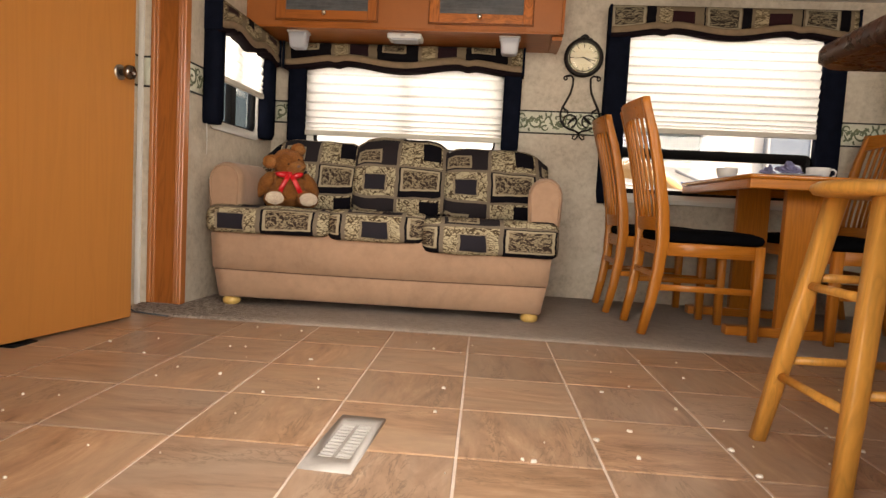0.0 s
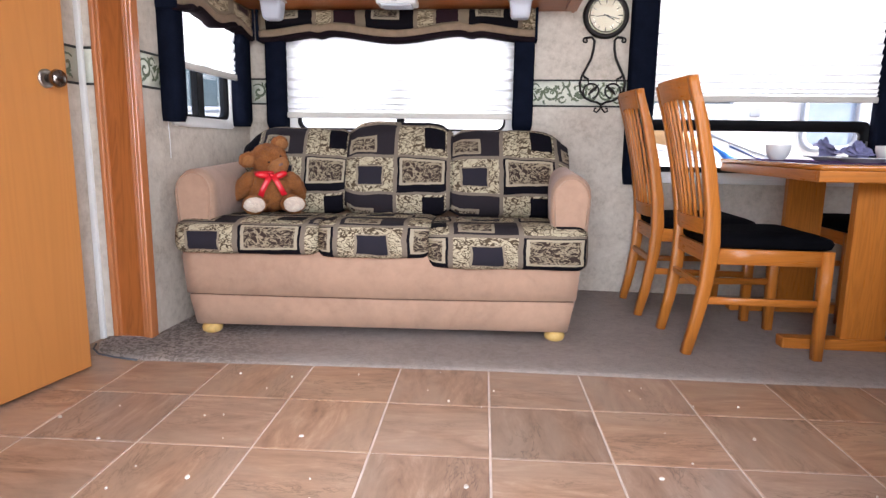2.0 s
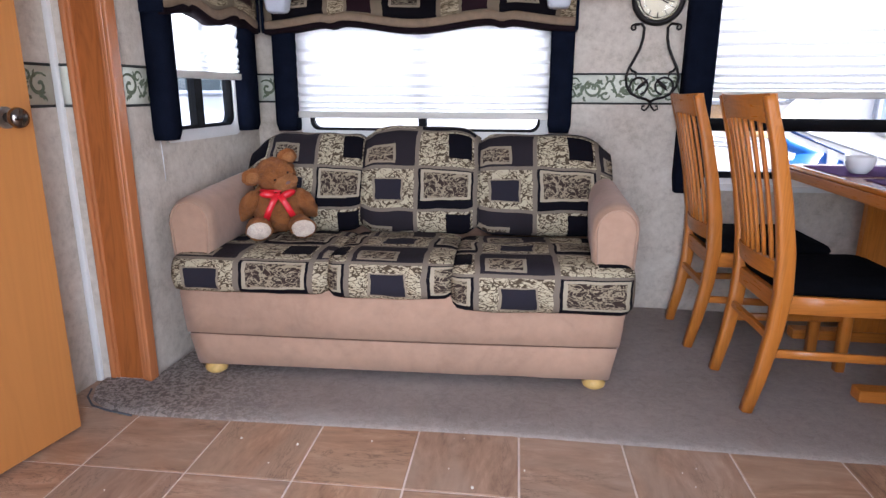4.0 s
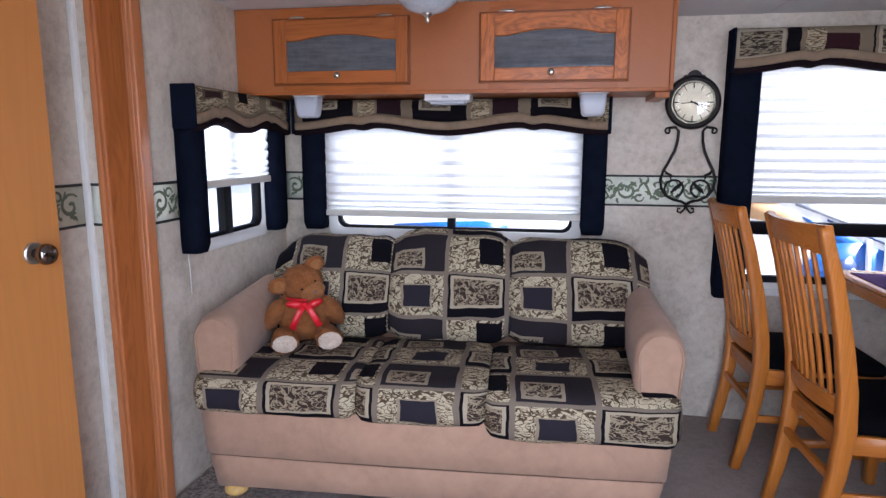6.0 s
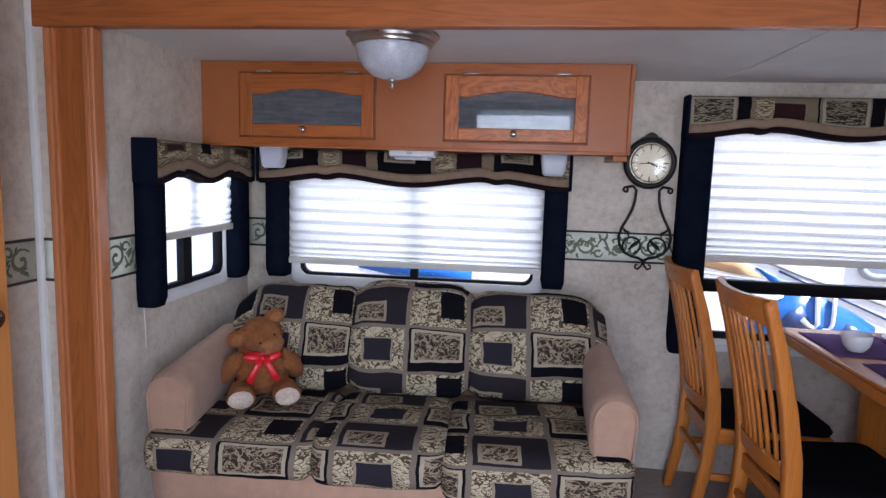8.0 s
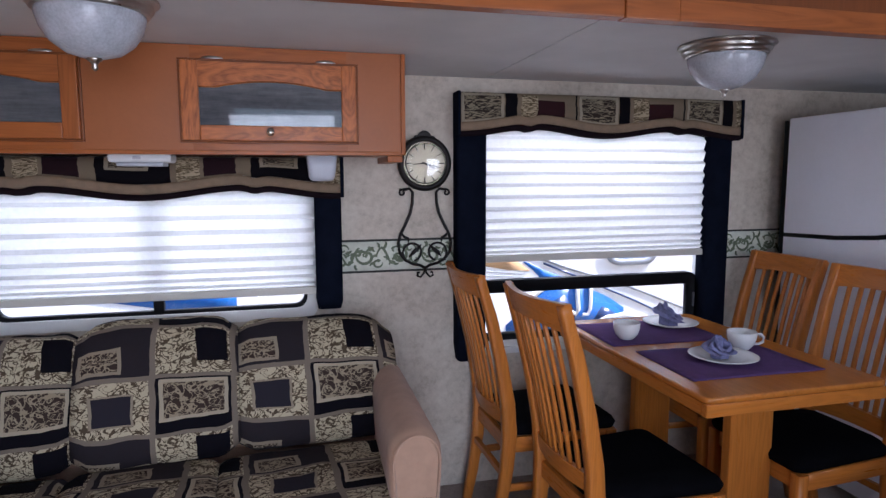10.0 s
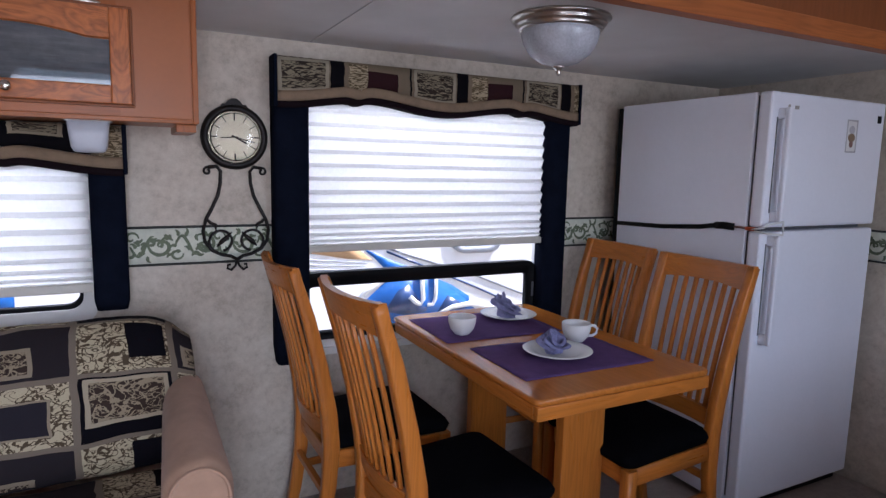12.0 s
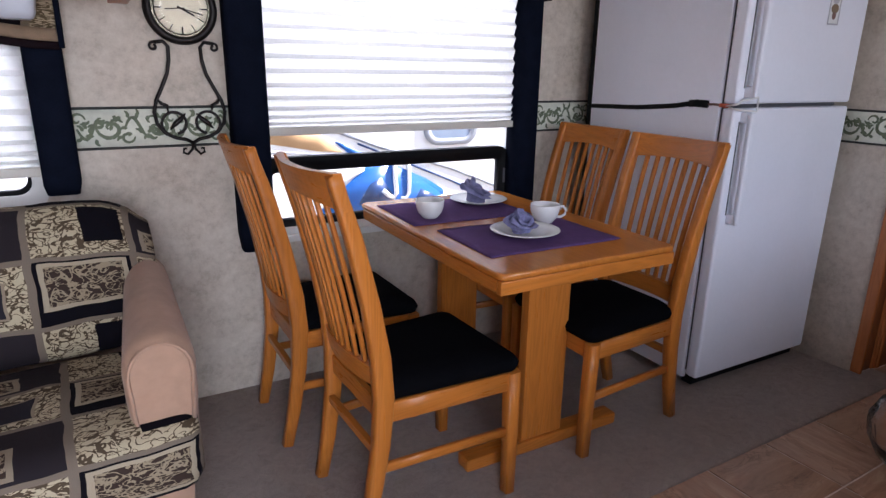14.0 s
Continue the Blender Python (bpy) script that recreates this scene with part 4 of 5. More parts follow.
def quilt(profile, x0, x1, cellu, cellv, u0=0.0, v0=0.0, puff=0.02, seed=0.0, edge=0.045, lip=0.0, fall=(0.0, 0.0)):
    """A cushion cover: a closed outline of (y, z) points carried across x, pinched at both ends, with soft wrinkles."""
    prof = []
    for (ay, az), (by, bz) in zip(profile, profile[1:] + profile[:1]):
        n = max(1, int(math.hypot(by - ay, bz - az) / 0.025))
        prof += [(ay + (by - ay) * i / n, az + (bz - az) * i / n) for i in range(n)]
    for _ in range(3):
        prof = [tuple((prof[i - 1][k] + 2 * prof[i][k] + prof[(i + 1) % len(prof)][k]) / 4 for k in (0, 1)) for i in range(len(prof))]
    cy, cz = sum(p[0] for p in prof) / len(prof), sum(p[1] for p in prof) / len(prof)
    arc = [0.0]
    for p, q in zip(prof, prof[1:] + prof[:1]):
        arc.append(arc[-1] + math.hypot(q[0] - p[0], q[1] - p[1]))
    n, rings, xs = max(12, int((x1 - x0) / 0.025)), [], []
    for i in range(n + 1):
        s = i / n
        x = x0 + (x1 - x0) * s
        e = min(x - x0, x1 - x)
        k = 1.0 - 0.13 * (1 - smoothstep(e / edge)) ** 2
        xs.append(x)
        ring = []
        for y, z in prof:
            w = puff * math.sin(math.pi * s) ** 0.5
            dy, dz = y - cy, z - cz
            ln = math.hypot(dy, dz) or 1
            wr = 0.010 * noise.noise((x * 7 + seed, y * 7, z * 7)) + 0.003 * noise.noise((x * 22 + seed, y * 22, z * 22))
            drop = (fall[0] * (1 - smoothstep((x - x0) / 0.2)) ** 2 + fall[1] * (1 - smoothstep((x1 - x) / 0.2)) ** 2) * smoothstep((z - 0.6) / 0.28)
            ring.append((x, cy + dy * k + dy / ln * (w * 0.35 + wr), cz + dz * k + dz / ln * (w * 0.35 + wr) - drop))
        rings.append(ring)
    
    def along(a):
        return v0 + (a / lip if a < lip else 1 + (a - lip) / cellv) if lip else v0 + a / cellv

    return loft(rings, uvs=lambda i, j: (u0 + (xs[i] - x0) / cellu, along(arc[j])))


def arm(side):
    """Padded arm with a rounded top and a flat front panel that leans out."""
    rings, n = [], 18
    for i in range(n + 1):
        s = i / n
        y = 0.074 + 0.664 * s
        zt = 0.690 + 0.012 * s
        hw = 0.083 - 0.018 * s
        c = side * (0.768 + 0.055 * s)
        if i in (0,):
            hw, zt = hw - 0.012, zt - 0.012
        ring = [(c - hw * 0.86, y, 0.39), (c - hw * 0.98, y, 0.53), (c - hw, y, zt - 0.09)]
        ring += [(c - hw * math.cos(a), y, zt - 0.085 + 0.085 * math.sin(a)) for a in [math.pi * k / 12 for k in range(1, 12)]]
        ring += [(c + hw, y, zt - 0.09), (c + hw * 0.98, y, 0.53), (c + hw * 0.86, y, 0.39)]
        rings.append(ring)
    return loft(rings)


def arm_piping(side):
    hw, c, y, zt = 0.070, side * 0.768, 0.072, 0.676
    pts = [(c - hw * 0.88, y, 0.46), (c - hw, y, zt - 0.08)]
    pts += [(c - hw * math.cos(a), y, zt - 0.078 + 0.078 * math.sin(a)) for a in [math.pi * k / 10 for k in range(1, 10)]]
    pts += [(c + hw, y, zt - 0.08), (c + hw * 0.88, y, 0.46)]
    return tube(pts, 0.005, 6)


def sofa():
    s = thing("sofa", "rosy taupe suede sofa covered with patchwork tapestry cushions", "sofa", (-0.265, 2.800, 0.012), 3.2)
    rows = []
    for z, y, hw in ((0.040, 0.075, 0.768), (0.048, 0.062, 0.775), (0.10, 0.055, 0.782), (0.168, 0.051, 0.795), (0.178, 0.057, 0.796), (0.184, 0.042, 0.800), (0.26, 0.040, 0.806), (0.34, 0.038, 0.812), (0.40, 0.06, 0.805)):
        ring, n = [], 30
        for k in range(n + 1):
            x = -hw + 2 * hw * k / n
            sag = 0.010 * math.sin(math.pi * k / n) if 0.16 < z < 0.2 else 0.0
            ring.append((x, y + 0.004 * noise.noise((x * 5, z * 9, 0.5)), z - 0.5 * sag))
        ring += [(hw, 0.86, z), (-hw, 0.86, z)]
        rows.append(ring)
    part("base", loft(rows), M["suede"], s)
    part("seam", tube([(-0.792 + 1.584 * k / 24, 0.0525, 0.1765 - 0.006 * math.sin(math.pi * k / 24) + 0.0015 * noise.noise((k * 0.7, 1, 0))) for k in range(25)], 0.0026, 6), M["seam"], s, "brown sewn seam")
    for x in (-0.728, 0.728):
        for y in (0.105, 0.80):
            part("foot", lathe([(0.030, 0), (0.040, 0.008), (0.044, 0.022), (0.036, 0.036), (0.03, 0.042)], 20, (x, y, 0)), M["pine"], s, "pale wooden bun foot", True)
    part("back_frame", box((-0.80, 0.80, 0.38), (0.80, 0.90, 0.80), 0.03, 3), M["suede"], s)
    for side in (-1, 1):
        part("arm", arm(side), M["suede"], s)
        part("piping", arm_piping(side), M["suede"], s)
    seat = [(0.02, 0.345), (0.0, 0.36), (-0.004, 0.44), (0.012, 0.478), (0.08, 0.490), (0.35, 0.478), (0.62, 0.462), (0.64, 0.42), (0.60, 0.38), (0.1, 0.37)]
    for i, (a, b, dz) in enumerate(((-0.838, -0.245, 0.0), (-0.252, 0.205, 0.004), (0.195, 0.838, -0.006))):
        part("seat_cushion", quilt([(y, z + dz - (0.0, 0.012, 0.038)[i] * (z < 0.40)) for y, z in seat], a, b, 0.275, 0.20, (0.0, 1.65, 1.60)[i], 1.0, 0.012, 3.0 * i, 0.045, 0.150), M["patch"], s, "patchwork seat cushion")
    back = [(0.60, 0.455), (0.585, 0.50), (0.635, 0.62), (0.72, 0.80), (0.765, 0.865), (0.815, 0.893), (0.88, 0.885), (0.925, 0.84), (0.93, 0.70), (0.86, 0.55), (0.80, 0.45)]
    for i, (a, b, dz) in enumerate(((-0.80, -0.238, -0.012), (0.262, 0.856, -0.012), (-0.252, 0.274, 0.022))):
        part("back_cushion", quilt([(y - (0.018 if i == 2 else 0), z + dz * smoothstep((z - 0.45) / 0.3)) for y, z in back], a, b, (0.225, 0.275, 0.262)[i], 0.185, (-0.52, 0.02, 0.0)[i], 0.42, 0.02, 11 + 5.0 * i, 0.08, 0.0, ((0.05, 0.0), (0.0, 0.045), (0.012, 0.012))[i]), M["patch"], s, "patchwork back cushion")


sofa()


# ---- plush bear ----
def bear():
    bm = bmesh.new()
    put = lambda c, r, slot=0, turn=None: ball(c, r, bm, slot, 60, 40, 0.10, turn)
    put((0, 0.0, 0.125), (0.105, 0.090, 0.125))
    put((0, -0.012, 0.09), (0.098, 0.088, 0.085))
    # head bowed and turned to its left
    nod, neck = Euler((radians(18), radians(-31), radians(14)), "XYZ").to_matrix(), Vector((0, -0.022, 0.268))
    head = lambda c, r, slot=0: put(neck + nod @ Vector(c), r, slot, nod)
    head((0.0, 0.0, 0.008), (0.080, 0.078, 0.078))
    head((0.0, 0.0, 0.054), (0.046, 0.046, 0.036))
    head((0.0, -0.066, -0.014), (0.050, 0.044, 0.042), 4)
    head((0.0, -0.109, 0.004), (0.010, 0.006, 0.007), 5)
    for s in (-1, 1):
        head((0.082 * s, 0.004, 0.052), (0.042, 0.018, 0.041))
        head((0.086 * s, -0.010, 0.053), (0.027, 0.010, 0.027), 4)
        head((0.030 * s, -0.072, 0.026), (0.005, 0.004, 0.005), 3)
        put((0.112 * s, -0.03, 0.135), (0.036, 0.040, 0.082), 0, Euler((radians(22), radians(-24 * s), 0)).to_matrix())
        put((0.078 * s, -0.115, 0.046), (0.046, 0.085, 0.046))
        put((0.080 * s, -0.185, 0.044), (0.050, 0.030, 0.047), 0)
        put((0.080 * s, -0.210, 0.044), (0.043, 0.010, 0.037), 1)
        # bow: loop and tail
        ball((0.036 * s, -0.106, 0.190), (0.034, 0.013, 0.017), bm, 2, 16, 10, 0.0, Euler((0, radians(-26 if s > 0 else 8), 0)).to_matrix())
        sweep((0.0035, 0.012), [(0.006 * s, -0.114, 0.186), (0.022 * s, -0.122, 0.155), (0.038 * s, -0.120, 0.120), (0.052 * s, -0.116, 0.088 if s > 0 else 0.074)], Vector((0, 1, 0)), bm, 2)
    ball((0, -0.113, 0.190), (0.011, 0.010, 0.011), bm, 2, 12, 8)
    tube([(0.062 * math.cos(a), -0.02 + 0.075 * math.sin(a), 0.205) for a in [2 * math.pi * k / 20 for k in range(21)]], 0.007, 6, bm, 2)
    ob = new("teddy_bear", mesh_of("teddy_bear", bm, [M["fur"], M["paw"], M["red"], M["black"], M["fur_tan"], M["print_brown"]]))
    ob.data.polygons.foreach_set("use_smooth", [True] * len(ob.data.polygons))
    ob.matrix_basis = pose(-0.882, 3.270, 0.484, -4, 0, 26) @ Matrix.Diagonal((1.07, 1.06, 0.91, 1))
    tagged(ob, "brown plush teddy bear with red bow sitting on the sofa", "teddy bear")


bear()


# ---- wall clock ----
def clock():
    cx, cz = 0.735, 1.490
    t = thing("wall_clock", "round black wall clock on a scrolled wrought iron stand", "clock", (cx, W, cz))
    turn = pose(0, 0, 0, 90, 0, 0)

    def facing(bm):
        bmesh.ops.transform(bm, matrix=turn, verts=bm.verts[:])
        return bm

    part("bezel", facing(lathe([(0.088, 0.004), (0.116, 0.004), (0.119, 0.016), (0.112, 0.028), (0.098, 0.031), (0.093, 0.022), (0.092, 0.012)], 44)), M["iron"], t, "black round bezel", True)
    f = part("dial", facing(lathe([(0.0, 0.012), (0.095, 0.012), (0.095, 0.016), (0.0, 0.016)], 44)), M["face"], t, "cream dial")
    for k in range(12):
        a = radians(30 * k)
        bm = box((-0.0015 if k % 3 else -0.0023, -0.0165, 0.060), (0.0015 if k % 3 else 0.0023, -0.0178, 0.083))
        bmesh.ops.transform(bm, matrix=Matrix.Rotation(a, 4, "Y"), verts=bm.verts[:])
        part("numeral_mark", bm, M["black"], f)
    for ln, w, a in ((0.048, 0.0028, 118), (0.072, 0.002, 105), (0.05, 0.0018, -95)):
        bm = box((-w, -0.0185, -0.012), (w, -0.0195, ln))
        bmesh.ops.transform(bm, matrix=Matrix.Rotation(radians(a), 4, "Y"), verts=bm.verts[:])
        part("clock_hand", bm, M["black"], f)
    g = part("glass", facing(lathe([(0.0, 0.024), (0.06, 0.0235), (0.094, 0.021), (0.094, 0.019), (0.06, 0.0215), (0.0, 0.022)], 40)), M["glass"], t, soft=True)
    g.visible_shadow = False
    crest = [(-0.05, 0.104), (-0.042, 0.118), (-0.03, 0.118), (-0.022, 0.130), (-0.008, 0.139), (0.008, 0.139), (0.022, 0.130), (0.03, 0.118), (0.042, 0.118), (0.05, 0.104), (0.0, 0.116)]
    part("crest", loft([[(x, -0.006, z) for x, z in crest], [(x, -0.020, z) for x, z in crest]]), M["iron"], t)

    def curl(cx0, cz0, r0, r1, a0, a1, n=16):
        return [(cx0 + (r0 + (r1 - r0) * i / n) * math.cos(radians(a0 + (a1 - a0) * i / n)), -0.012, cz0 + (r0 + (r1 - r0) * i / n) * math.sin(radians(a0 + (a1 - a0) * i / n))) for i in range(n + 1)]

    for s in (-1, 1):
        flip = lambda pts: [(p[0] * s, p[1], p[2]) for p in pts]
        sway = [(0.095, -0.112), (0.066, -0.108), (0.052, -0.125), (0.054, -0.17), (0.064, -0.215), (0.086, -0.262), (0.108, -0.305), (0.118, -0.345), (0.112, -0.385), (0.088, -0.418), (0.055, -0.435), (0.022, -0.442), (0.0, -0.455)]
        part("stand_bar", tube(flip([(x, -0.012, z) for x, z in sway]), 0.0065, 8), M["iron"], t, soft=True)
        part("scroll", tube(flip(curl(0.098, -0.125, 0.014, 0.006, 100, -260)), 0.0045, 7), M["iron"], t, soft=True)
        part("scroll", tube(flip(curl(0.055, -0.385, 0.044, 0.036, -60, 260, 24)), 0.005, 7), M["iron"], t, soft=True)
        part("scroll", tube(flip([(0.104, -0.012, -0.30), (0.092, -0.016, -0.315), (0.075, -0.016, -0.322), (0.073, -0.014, -0.345)]), [0.004, 0.006, 0.006, 0.002], 7), M["iron"], t, soft=True)
        part("leaf", tube(flip([(0.018, -0.018, -0.350), (0.034, -0.022, -0.368), (0.055, -0.022, -0.385), (0.072, -0.018, -0.405)]), [0.002, 0.008, 0.009, 0.002], 7), M["iron"], t, soft=True)
        part("scroll", tube(flip([(0.0, -0.012, -0.455), (0.006, -0.012, -0.478), (0.022, -0.012, -0.495), (0.036, -0.012, -0.488), (0.034, -0.012, -0.474), (0.024, -0.012, -0.474)]), 0.0045, 7), M["iron"], t, soft=True)


clock()


# ---- dining chairs ----
def dining_chair():
    """Tall slat-back chair that faces +x; its origin is on the floor under the seat."""
    c = thing("dining_chair", "honey oak slat-back dining chair with a black padded seat", "chair", group="chairs round the dinette table")
    hw = 0.190
    path = [(-0.262, 0.0), (-0.232, 0.14), (-0.208, 0.30), (-0.200, 0.44), (-0.209, 0.56), (-0.237, 0.72), (-0.280, 0.90), (-0.322, 1.035), (-0.330, 1.058)]
    sect = [(0.017, 0.018), (0.018, 0.021), (0.019, 0.024), (0.019, 0.027), (0.019, 0.026), (0.018, 0.023), (0.018, 0.020), (0.017, 0.016), (0.017, 0.014)]
    for s in (-1, 1):
        part("rear_post", sweep(sect, [(x, s * (0.168 + 0.027 * z), z) for x, z in path]), M["oak_z"], c)
        part("front_leg", sweep([(0.019, 0.017), (0.020, 0.020), (0.021, 0.022)], [(0.222, s * 0.202, 0), (0.221, s * 0.202, 0.22), (0.218, s * 0.202, 0.425)]), M["oak_z"], c)
        part("side_rail", sweep((0.011, 0.030), [(-0.20, s * 0.178, 0.395), (0.0, s * 0.191, 0.395), (0.212, s * 0.202, 0.395)]), M["oak_x"], c)
        part("side_stretcher", sweep((0.008, 0.014), [(-0.222, s * 0.174, 0.22), (0.215, s * 0.202, 0.22)]), M["oak_x"], c)
    part("front_rail", box((0.205, -hw + 0.015, 0.365), (0.227, hw - 0.015, 0.425), 0.004), M["oak_y"], c)
    part("back_rail", box((-0.212, -0.165, 0.365), (-0.19, 0.165, 0.425), 0.004), M["oak_y"], c)
    part("cross_stretcher", box((-0.23, -0.168, 0.265), (-0.21, 0.168, 0.29), 0.003), M["oak_y"], c)

    def bow(y):
        return -0.030 * (1 - (y / hw) ** 2)

    def rail(z0, z1, thick, crown):
        rows, n = [], 16
        for i in range(n + 1):
            y = -hw - 0.022 + (2 * hw + 0.044) * i / n if crown else -hw + 0.014 + (2 * hw - 0.028) * i / n
            ring = []
            for z, d in ((z0, -thick), (z0, thick), (z1, thick), (z1, -thick)):
                zz = z + (-0.004 * (1 - (y / hw) ** 2) if crown and z == z1 else (0.012 * (1 - (y / hw) ** 2) if crown else 0))
                t = (z - 0.44) / 0.635
                x = -0.200 - 0.134 * max(0, t) ** 1.35 + bow(y) + d
                ring.append((x, y, zz))
            rows.append(ring)
        bm = loft(rows)
        for f in bm.faces:
            f.smooth = False
        bmesh.ops.bevel(bm, geom=[e for e in bm.edges if e.calc_face_angle(0) > 0.8], offset=0.004, segments=2, affect="EDGES")
        return bm

    part("top_rail", rail(0.972, 1.062, 0.011, True), M["oak_y"], c)
    part("lower_rail", rail(0.475, 0.535, 0.010, False), M["oak_y"], c)
    for k in range(7):
        y = (k - 3) * 0.044
        pts = []
        for i in range(7):
            z = 0.52 + 0.485 * i / 6
            t = (z - 0.44) / 0.635
            pts.append((-0.200 - 0.134 * t ** 1.35 + bow(y), y * (0.93 + 0.07 * i / 6), z))
        part("slat", sweep((0.0085, 0.0055), pts), M["oak_z"], c)
    rings = []
    for z, g in ((0.425, -0.012), (0.432, 0.004), (0.452, 0.010), (0.468, 0.002), (0.480, -0.03), (0.486, -0.08)):
        a, b, w = -0.195 - 0.4 * g, 0.236 + g, 0.212 + g
        ring = []
        for x, y, sx, sy in ((a, -w + 0.03, 1, 1), (b, -w, -1, 1), (b, w, -1, -1), (a, w - 0.03, 1, -1)):
            r = 0.035
            ring += [(x + sx * r * (1 - math.cos(q)), y + sy * r * (1 - math.sin(q)), z) for q in ([radians(d) for d in ((0, 30, 60, 90) if sx * sy > 0 else (90, 60, 30, 0))])]
        rings.append(ring)
    part("seat", loft(rings), M["seat"], c, "black cloth seat pad")
    return c


chair = dining_chair()
chair.matrix_basis = pose(1.214, 3.015, 0.0125, 0, 0, 2.5)
copy_thing(chair, pose(1.150, 3.562, 0.0125, 0, 0, 1))
copy_thing(chair, pose(2.005, 3.062, 0.0125, 0, 0, 181))
copy_thing(chair, pose(2.030, 3.560, 0.0125, 0, 0, 179))


# ---- dinette table ----
def slab(x0, x1, y0, y1, z0, z1, r, n=6, ease=0.006):
    pts = rounded(x0, x1, y0, y1, r, n)
    cx, cy = 0.5 * (x0 + x1), 0.5 * (y0 + y1)

    def inset(d):
        return [(x - math.copysign(d, x - cx), y - math.copysign(d, y - cy)) for x, y in pts]

    rings = [[(x, y, z) for x, y in inset(d)] for z, d in ((z0, ease), (z0 + ease, 0), (z1 - ease, 0), (z1 - 0.3 * ease, 0.35 * ease), (z1, ease))]
    return loft(rings)


def dinette_table():
    t = thing("dinette_table", "honey oak dinette table on two slab legs beside the window", "table", (0, 0, 0.012))
    z = 0.749
    part("tabletop", slab(1.362, 2.058, 2.788, 3.845, z - 0.022, z, 0.028), M["oak_top"], t)
    part("apron", box((1.366, 2.791, z - 0.064), (2.054, 2.816, z - 0.022), 0.005), M["oak_x"], t)
    part("apron", box((1.372, 3.81, z - 0.062), (2.048, 3.835, z - 0.022), 0.005), M["oak_x"], t)
    for x in (1.366, 2.029):
        part("apron", box((x, 2.816, z - 0.064), (x + 0.025, 3.81, z - 0.022), 0.005), M["oak_y"], t)
    for y in (2.965, 3.555):
        leg = part("slab_leg", box((1.602, y, 0.045), (1.775, y + 0.042, z - 0.022), 0.005), M["oak_z"], t)
        part("foot_beam", box((1.375, y - 0.012, 0), (2.035, y + 0.054, 0.046), 0.008), M["oak_x"], leg)


dinette_table()
TOP = 0.761


def placemat(x0, x1, y0, y1, turn, seed):
    n, rows = 16, []
    for i in range(n + 1):
        row = []
        for j in range(n + 1):
            x, y = x0 + (x1 - x0) * i / n, y0 + (y1 - y0) * j / n
            edge = max(0.0, 1 - min(y1 - y, x1 - x, y - y0) / 0.05)
            lift = 0.004 * max(0.0, noise.noise((x * 9 + seed, y * 9, 0))) * edge
            row.append((x - 0.5 * (x0 + x1), y - 0.5 * (y0 + y1), 0.0022 + lift))
        rows.append(row + [(p, q, z - 0.0018) for p, q, z in row[::-1]])
    bm = loft(rows)
    ob = new("placemat", mesh_of("placemat", bm, M["mat"]))
    ob.matrix_basis = pose(0.5 * (x0 + x1), 0.5 * (y0 + y1), TOP + 0.0006, 0, 0, turn)
    tagged(ob, "purple woven cloth placemat on the dinette table", "placemat", "place settings")


placemat(1.428, 1.945, 2.930, 3.285, -1, 0.0)
placemat(1.395, 1.90, 3.372, 3.745, -2, 4.0)


def plate(x, y):
    bm = lathe([(0.0, 0.002), (0.062, 0.0), (0.068, 0.003), (0.085, 0.010), (0.118, 0.017), (0.121, 0.019), (0.118, 0.0205), (0.084, 0.014), (0.066, 0.0075), (0.0, 0.0065)], 44)
    ob = new("dinner_plate", mesh_of("dinner_plate", bm, M["china"]))
    ob.data.polygons.foreach_set("use_smooth", [True] * len(ob.data.polygons))
    ob.matrix_basis = pose(x, y, TOP + 0.003)
    tagged(ob, "white china dinner plate on a purple placemat", "plate", "place settings")


plate(1.682, 3.118)
plate(1.815, 3.632)


def napkin(x, y, seed, turn, size=1.0):
    """Cloth gathered into a loose rosette."""
    bm, rnd = bmesh.new(), random.Random(seed)
    rows, n, turns, ph = [], 110, 2.6, rnd.uniform(0, 6)
    for i in range(n + 1):
        q = i / n
        a = 2 * math.pi * turns * q
        crease = 0.8 * math.sin(a * 3.4 + ph) + 0.45 * math.sin(a * 5.3 + 2 * ph)
        row = []
        for j in range(8):
            h = j / 7
            rad = 0.010 + 0.036 * q + h * h * (0.010 + 0.026 * q) + 0.007 * crease * h + 0.005 * noise.noise((a * 1.5, h * 3, seed))
            top = 0.060 - 0.026 * q + 0.004 * crease * h + 0.020 * math.cos(a - ph)
            row.append((rad * math.cos(a), 0.82 * rad * math.sin(a), max(0.0, top * math.sin(h * 2.25)) + 0.004 * noise.noise((a * 3, h * 5, 2))))
        rows.append(row)
    loft(rows, closed=False, bm=bm)
    zmin = min(v.co.z for v in bm.verts)
    for v in bm.verts:
        v.co.z -= zmin
    ob = new("napkin", mesh_of("napkin", bm, M["napkin"]))
    ob.data.polygons.foreach_set("use_smooth", [True] * len(ob.data.polygons))
    ob.matrix_basis = pose(x, y, TOP + 0.0112, 0, 0, turn) @ Matrix.Diagonal((1.1 * size, 1.1 * size, 1.2 * size, 1))
    tagged(ob, "crumpled blue-violet cloth napkin on a plate", "napkin", "place settings")


napkin(1.672, 3.118, 3, 20, 0.85)
napkin(1.800, 3.625, 8, 70, 1.1)


